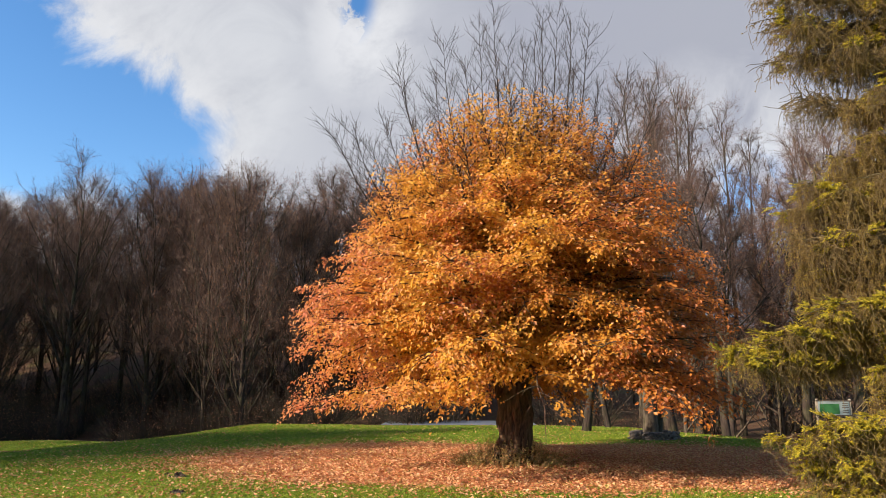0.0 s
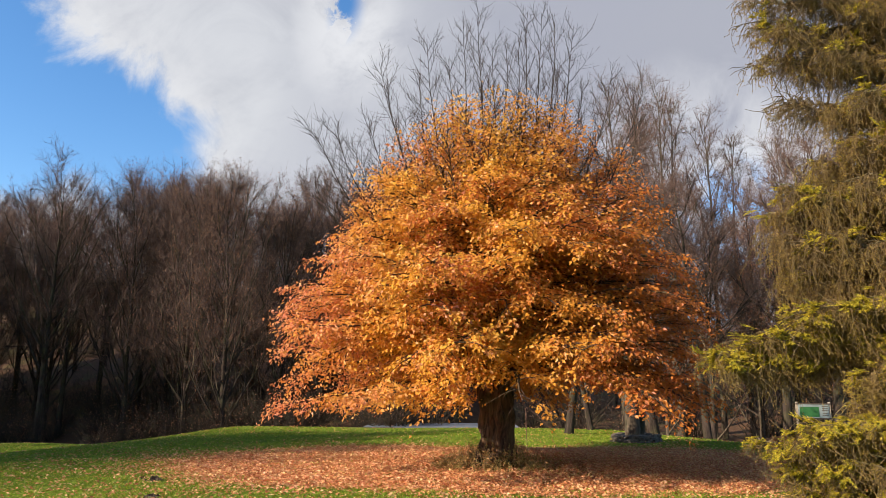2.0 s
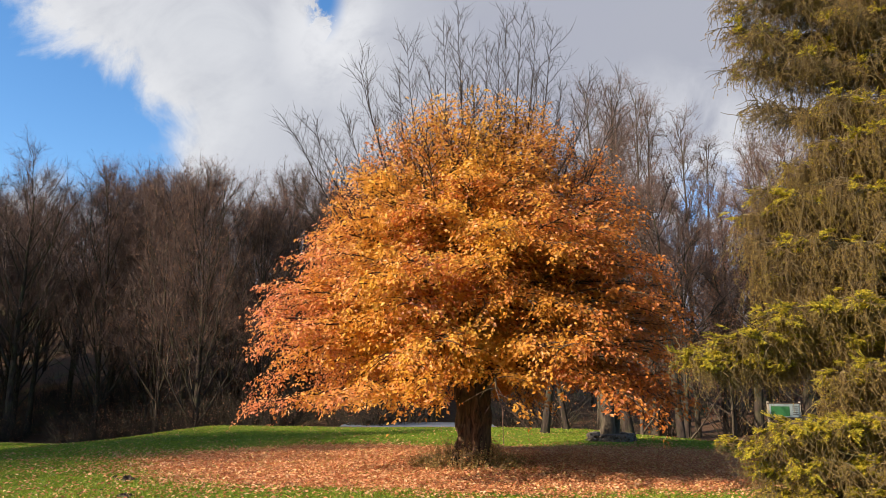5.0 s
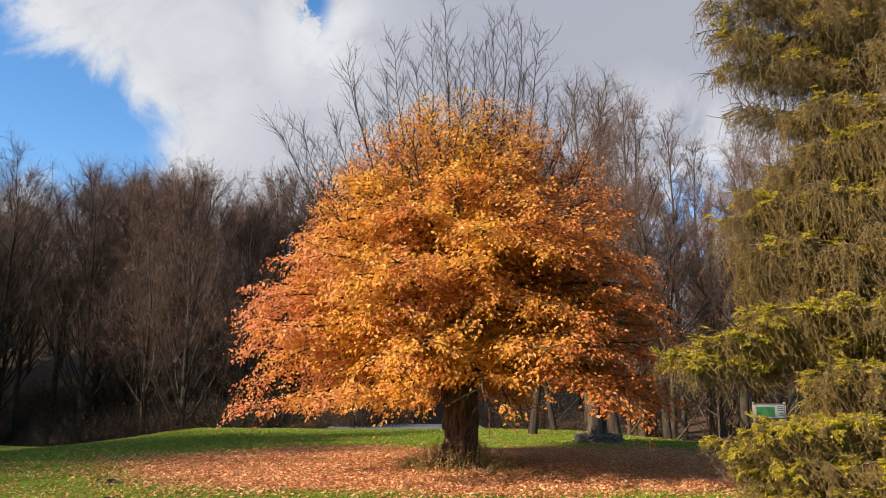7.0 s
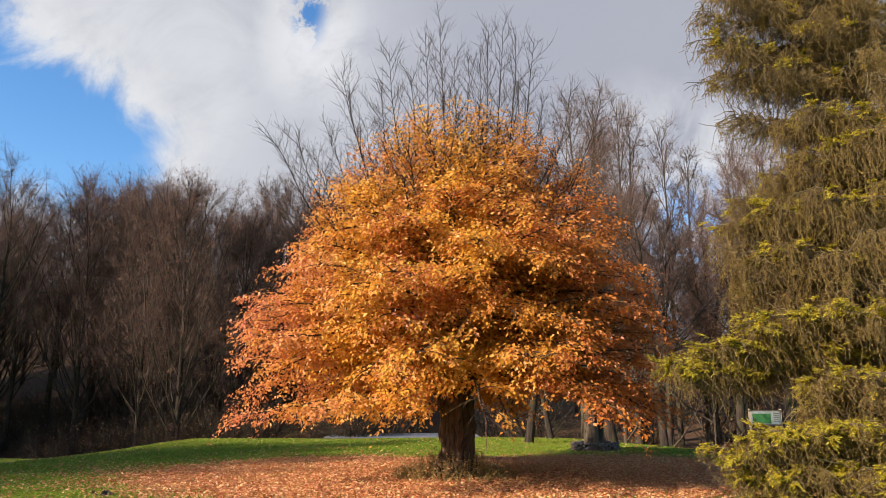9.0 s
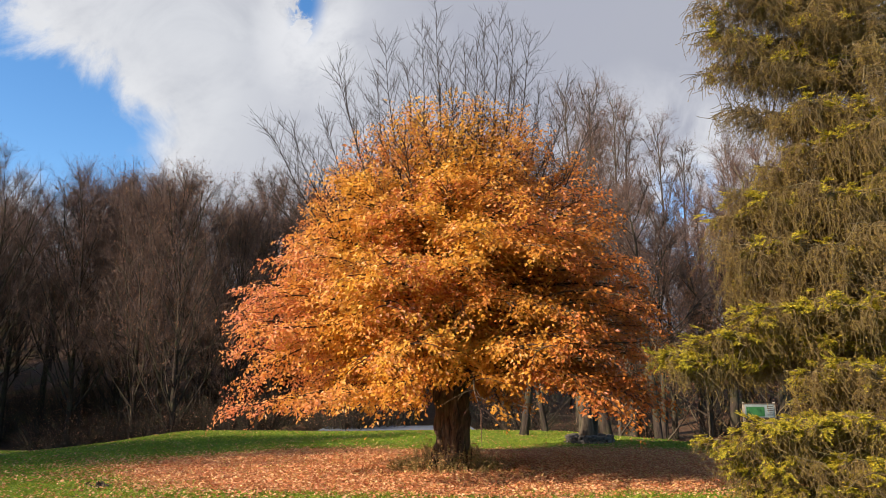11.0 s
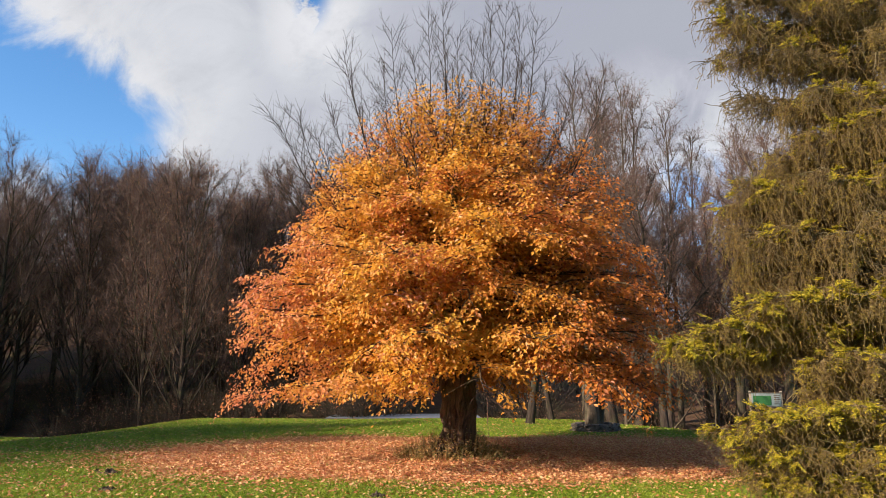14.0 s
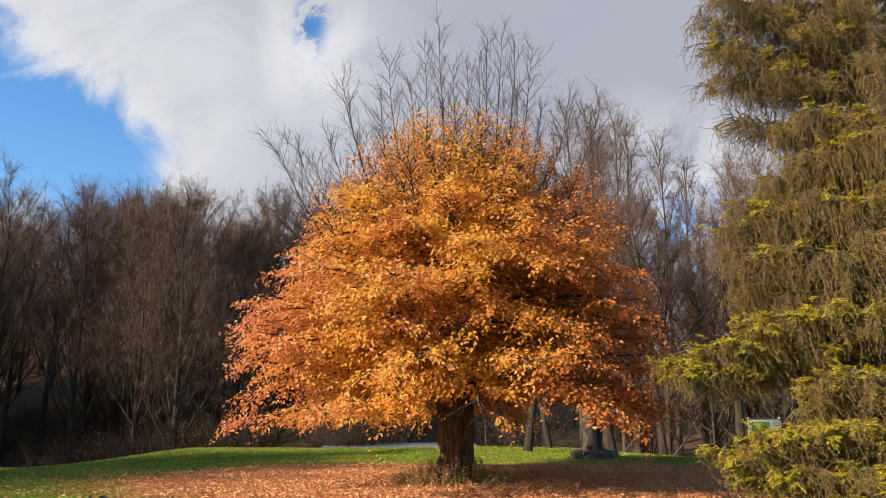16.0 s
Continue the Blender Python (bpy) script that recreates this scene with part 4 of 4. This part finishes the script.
# ---- things on and beyond the lawn ----
def make_ringed_tree():
    """A twin-stemmed tree in a round rim of dark stones."""
    rng = np.random.default_rng(41)
    x, y = 4.45, 21.2
    tree = bare_tree(107, 9.0, 0.22, 0.35, 3.4, 14, GREY_BARK, 500, "park_tree")
    tree.matrix_basis = pose(x, y, float(height(x, y)))
    tagged(tree, "twin-stemmed bare tree standing in a stone rim", "tree", "park trees")
    b = Build()
    b.tube(bend((0.22, 0.05, -0.1), (0.45, 0.1, 2.2), (0.9, 0.3, 5.5), 8), np.linspace(0.10, 0.03, 8), 8)
    part("second_stem", b, GREY_BARK, tree, smooth=True)
    rim = thing("stone_rim", x + 0.08, y, float(height(x, y)), "low round rim of dark weathered stones around a tree", "planter")
    for course in range(4):
        for k in range(19):
            a = (k + 0.5 * course + rng.uniform(-0.12, 0.12)) / 19 * 2 * math.pi
            s = Build()
            s.box((0, 0, 0), (0.21 * rng.uniform(0.8, 1.05), 0.20 * rng.uniform(0.8, 1.2), 0.056 * rng.uniform(0.75, 1.15)), 0, rng.uniform(0.82, 0.96))
            ob = part("stone", s, STONE, rim)
            out = 0.62 + rng.uniform(-0.035, 0.035) - 0.012 * course
            ob.matrix_basis = pose(math.cos(a) * out, math.sin(a) * out, 0.01 + 0.06 * course, rng.uniform(-6, 6), rng.uniform(-6, 6), math.degrees(a) + 90 + rng.uniform(-9, 9))
    soil = Build()
    turn = np.arange(24) / 24 * 2 * np.pi
    soil.put(np.concatenate([[[0, 0, 0.18]], np.stack([0.52 * np.cos(turn), 0.52 * np.sin(turn), np.full(24, 0.13)], 1)]), [[0, 1 + k, 1 + (k + 1) % 24] for k in range(24)])
    part("soil", soil, EARTH, rim)


make_ringed_tree()


def park_trunk(x, y, r, tall, lean, seed, material):
    tree = bare_tree(seed, tall, r, 0.4, 3.2, 12, material, 260, "park_tree", 0.05)
    tree.matrix_basis = pose(x, y, float(height(x, y)), 0, lean, 0)
    return tagged(tree, "dark-trunked bare tree on the brown bank", "tree", "park trees")


park_trunk(3.05, 25.0, 0.15, 8.5, 8, 111, FOREST_BARK)
park_trunk(4.2, 27.5, 0.11, 9, -8, 112, FOREST_BARK)
park_trunk(6.2, 26.0, 0.19, 10, -7, 113, FOREST_BARK)
park_trunk(7.6, 24.3, 0.15, 9, -3, 114, FOREST_BARK)
park_trunk(8.6, 27.0, 0.12, 9, 2, 115, FOREST_BARK)
park_trunk(10.9, 26.0, 0.18, 10, 2, 116, FOREST_BARK)
park_trunk(12.0, 24.5, 0.22, 11, 3, 117, FOREST_BARK)
park_trunk(13.2, 25.0, 0.13, 10, -2, 118, FOREST_BARK)


def make_notice_board():
    x, y = 10.3, 22.6
    z = float(height(x, y))
    board = thing("notice_board", x, y, z, "weathered notice board with a green and white panel on two posts", "sign", turn=-12)
    for s in (-0.50, 0.50):
        b = Build()
        b.box((s * 0.92, 0, 0.90), (0.06, 0.06, 2.0))
        part("post", b, WEATHERED, board)
    b = Build()
    b.box((0, -0.05, 1.62), (0.86, 0.03, 0.40))
    panel = part("panel", b, PANEL_WHITE, board, "pale board")
    b = Build()
    b.box((-0.12, -0.072, 1.60), (0.54, 0.008, 0.30))
    part("green_map", b, PANEL_GREEN, panel, "green printed map area")
    for dz, sx in ((1.76, 0.18), (1.70, 0.16), (1.64, 0.19), (1.56, 0.14), (1.5, 0.17)):
        b = Build()
        b.box((0.32, -0.070, dz), (sx, 0.006, 0.018))
        part("text_line", b, DARK_WOOD, panel)
    for zz in (1.40, 1.84):
        b = Build()
        b.box((0, -0.04, zz), (0.98, 0.06, 0.035))
        part("rail", b, DARK_WOOD, board)


make_notice_board()


def make_far_paving():
    b = Build()
    b.box((0, 0, 0), (6.6, 3.4, 0.35), 0.0, 0.985)
    ob = new("concrete_platform", b.mesh("concrete_platform", CONCRETE))
    ob.matrix_basis = pose(-1.7, 31.2, -0.24, 0, 0, 2)
    tagged(ob, "flat pale grey concrete platform beyond the lawn", "platform", kind="structure")


make_far_paving()


def make_leaf_mound():
    rng = np.random.default_rng(51)
    x, y = 8.75, 20.9
    mound = thing("leaf_mound", x, y, float(height(x, y)), "low heap of brown fallen leaves and cuttings", "leaf heap")
    b, leaf = Build(), Build()
    a = np.arange(28) / 28 * 2 * np.pi
    rings = [(1.25, -0.1), (1.0, 0.12), (0.7, 0.30), (0.35, 0.42), (0.02, 0.46)]
    v = np.array([[r * 1.15 * math.cos(t) * (1 + 0.1 * math.sin(3 * t)), r * 0.9 * math.sin(t), z + 0.05 * math.sin(5 * t + r * 4)] for r, z in rings for t in a])
    i, j = np.meshgrid(np.arange(4), np.arange(28), indexing="ij")
    k = (j + 1) % 28
    b.put(v * 0.85, np.stack([i * 28 + j, i * 28 + k, (i + 1) * 28 + k, (i + 1) * 28 + j], -1).reshape(-1, 4))
    part("core", b, EARTH, mound, smooth=True)
    n = 3000
    t, r = rng.uniform(0, 2 * np.pi, n), np.sqrt(rng.random(n)) * 1.3
    at = 0.85 * np.stack([r * 1.15 * np.cos(t), r * 0.9 * np.sin(t), np.interp(r, [0, 0.35, 0.7, 1.0, 1.25], [0.48, 0.44, 0.32, 0.14, 0.0]) + rng.uniform(0, 0.05, n)], 1)
    ln = rng.uniform(0.06, 0.11, n)
    leaf.leaves(at, rng.normal(size=(n, 3)), rng.normal(size=(n, 3)) * 0.6 + [0, 0, 1], ln, ln * 0.55)
    part("leaf_cover", leaf, FALLEN, mound, kind="stuff")


make_leaf_mound()


def make_footbridge():
    """Low dark timber edging and planks over the ditch beyond the lawn."""
    x, y = 9.0, 23.6
    bridge = thing("plank_bridge", x, y, float(height(x, y)), "low dark plank bridge over a ditch", "footbridge", turn=-4)
    for s in (-0.55, 0.55):
        b = Build()
        b.box((0, s, 0.12), (3.4, 0.16, 0.22))
        part("beam", b, DARK_WOOD, bridge)
    for k in range(15):
        b = Build()
        b.box((-1.55 + k * 0.22, 0, 0.26), (0.19, 1.3, 0.05))
        part("plank", b, WEATHERED, bridge)


make_footbridge()


def molehill(x, y, r, seed):
    rng = np.random.default_rng(seed)
    b = Build()
    rings = 6
    v = []
    for k in range(rings):
        f = k / (rings - 1)
        for t in np.arange(18) / 18 * 2 * np.pi:
            q = r * (1 - f) * (1 + 0.2 * rng.normal() * (1 - f))
            v.append((q * math.cos(t), q * 0.85 * math.sin(t), r * 0.45 * math.sin(f * 1.57) + 0.02 * rng.normal() - 0.02))
    i, j = np.meshgrid(np.arange(rings - 1), np.arange(18), indexing="ij")
    k = (j + 1) % 18
    b.put(v, np.stack([i * 18 + j, i * 18 + k, (i + 1) * 18 + k, (i + 1) * 18 + j], -1).reshape(-1, 4))
    ob = new("molehill", b.mesh("molehill", EARTH))
    ob.matrix_basis = pose(x, y, float(height(x, y)) - 0.01)
    tagged(ob, "small dark molehill of crumbly earth in the grass", "molehill", "molehills")


for n, (x, y, r) in enumerate(((-5.6, 12.1, 0.19), (-4.7, 10.15, 0.17), (-5.95, 12.4, 0.10), (-0.9, 9.9, 0.15), (-5.4, 10.9, 0.08))):
    molehill(x, y, r, 60 + n)


# ---- grass and fallen leaves ----
def make_grass():
    rng = np.random.default_rng(71)
    y = 8.2 + 19.5 * rng.random(330000) ** 1.9
    x = rng.uniform(-1, 1, len(y)) * (y * 0.72 + 1.0)
    keep = (y < lawn_end(x) - 0.2) & (rng.random(len(y)) > 0.93 * step(0.35, 0.75, litter_cover(x, y) + 0.22 * np.sin(x * 2.3 + y * 3.1) * np.sin(y * 2.7 - x)))
    x, y = x[keep], y[keep]
    n = len(x)
    tall = rng.uniform(0.016, 0.05, n) * (1 + 0.5 * np.sin(x * 1.7 + 3 * np.sin(y)) * np.sin(y * 1.3))
    at = np.stack([x, y, height(x, y) - 0.005], 1)
    tip = at + np.stack([rng.normal(size=n) * 0.042, rng.normal(size=n) * 0.042, tall], 1)
    b = Build()
    b.spikes(at, tip, rng.uniform(0.008, 0.016, n) * (1 + 0.05 * (y - 9)))
    tagged(new("grass", b.mesh("grass", BLADE)), "short green lawn grass", "grass", kind="stuff")


def make_fallen_leaves():
    rng = np.random.default_rng(73)
    y = 8.2 + 20 * rng.random(210000) ** 1.4
    x = rng.uniform(-1, 1, len(y)) * (y * 0.72 + 1.0)
    chance = 0.018 + 0.03 * step(13, 9.5, y) + 0.07 * step(0, -4, x) * step(9.5, 11, y) * step(15, 13, y) + 0.95 * step(0.15, 0.8, litter_cover(x, y) + 0.16 * np.sin(x * 1.9 + 2 * np.sin(y * 1.1)) * np.sin(y * 2.3 + x * 0.7) + 0.22 * rng.normal(size=len(y)))
    keep = (rng.random(len(y)) < chance) & (y < lawn_end(x))
    x, y = x[keep], y[keep]
    n = len(x)
    at = np.stack([x, y, height(x, y) + rng.uniform(0.006, 0.035, n)], 1)
    a = rng.uniform(0, 2 * np.pi, n)
    ahead = np.stack([np.cos(a), np.sin(a), rng.normal(size=n) * 0.3], 1)
    ln = rng.uniform(0.04, 0.072, n)
    b = Build()
    b.kites(at, ahead, rng.normal(size=(n, 3)) * 0.5 + [0, 0, 1], ln, ln * rng.uniform(0.5, 0.7, n), 0.3)
    tagged(new("fallen_leaves", b.mesh("fallen_leaves", FALLEN)), "fallen orange and brown leaves on the lawn", "leaves", kind="stuff")


make_grass()
make_fallen_leaves()


# ---- what moves ----
def motions():
    """The clouds drift slowly to the east."""
    walk(clouds, [(0, pose(0, 0, 0, 0, 0, 0.2)), (8, pose(0, 0, 0, 0, 0, 0)), (16, pose(0, 0, 0, 0, 0, -0.2))])


motions()
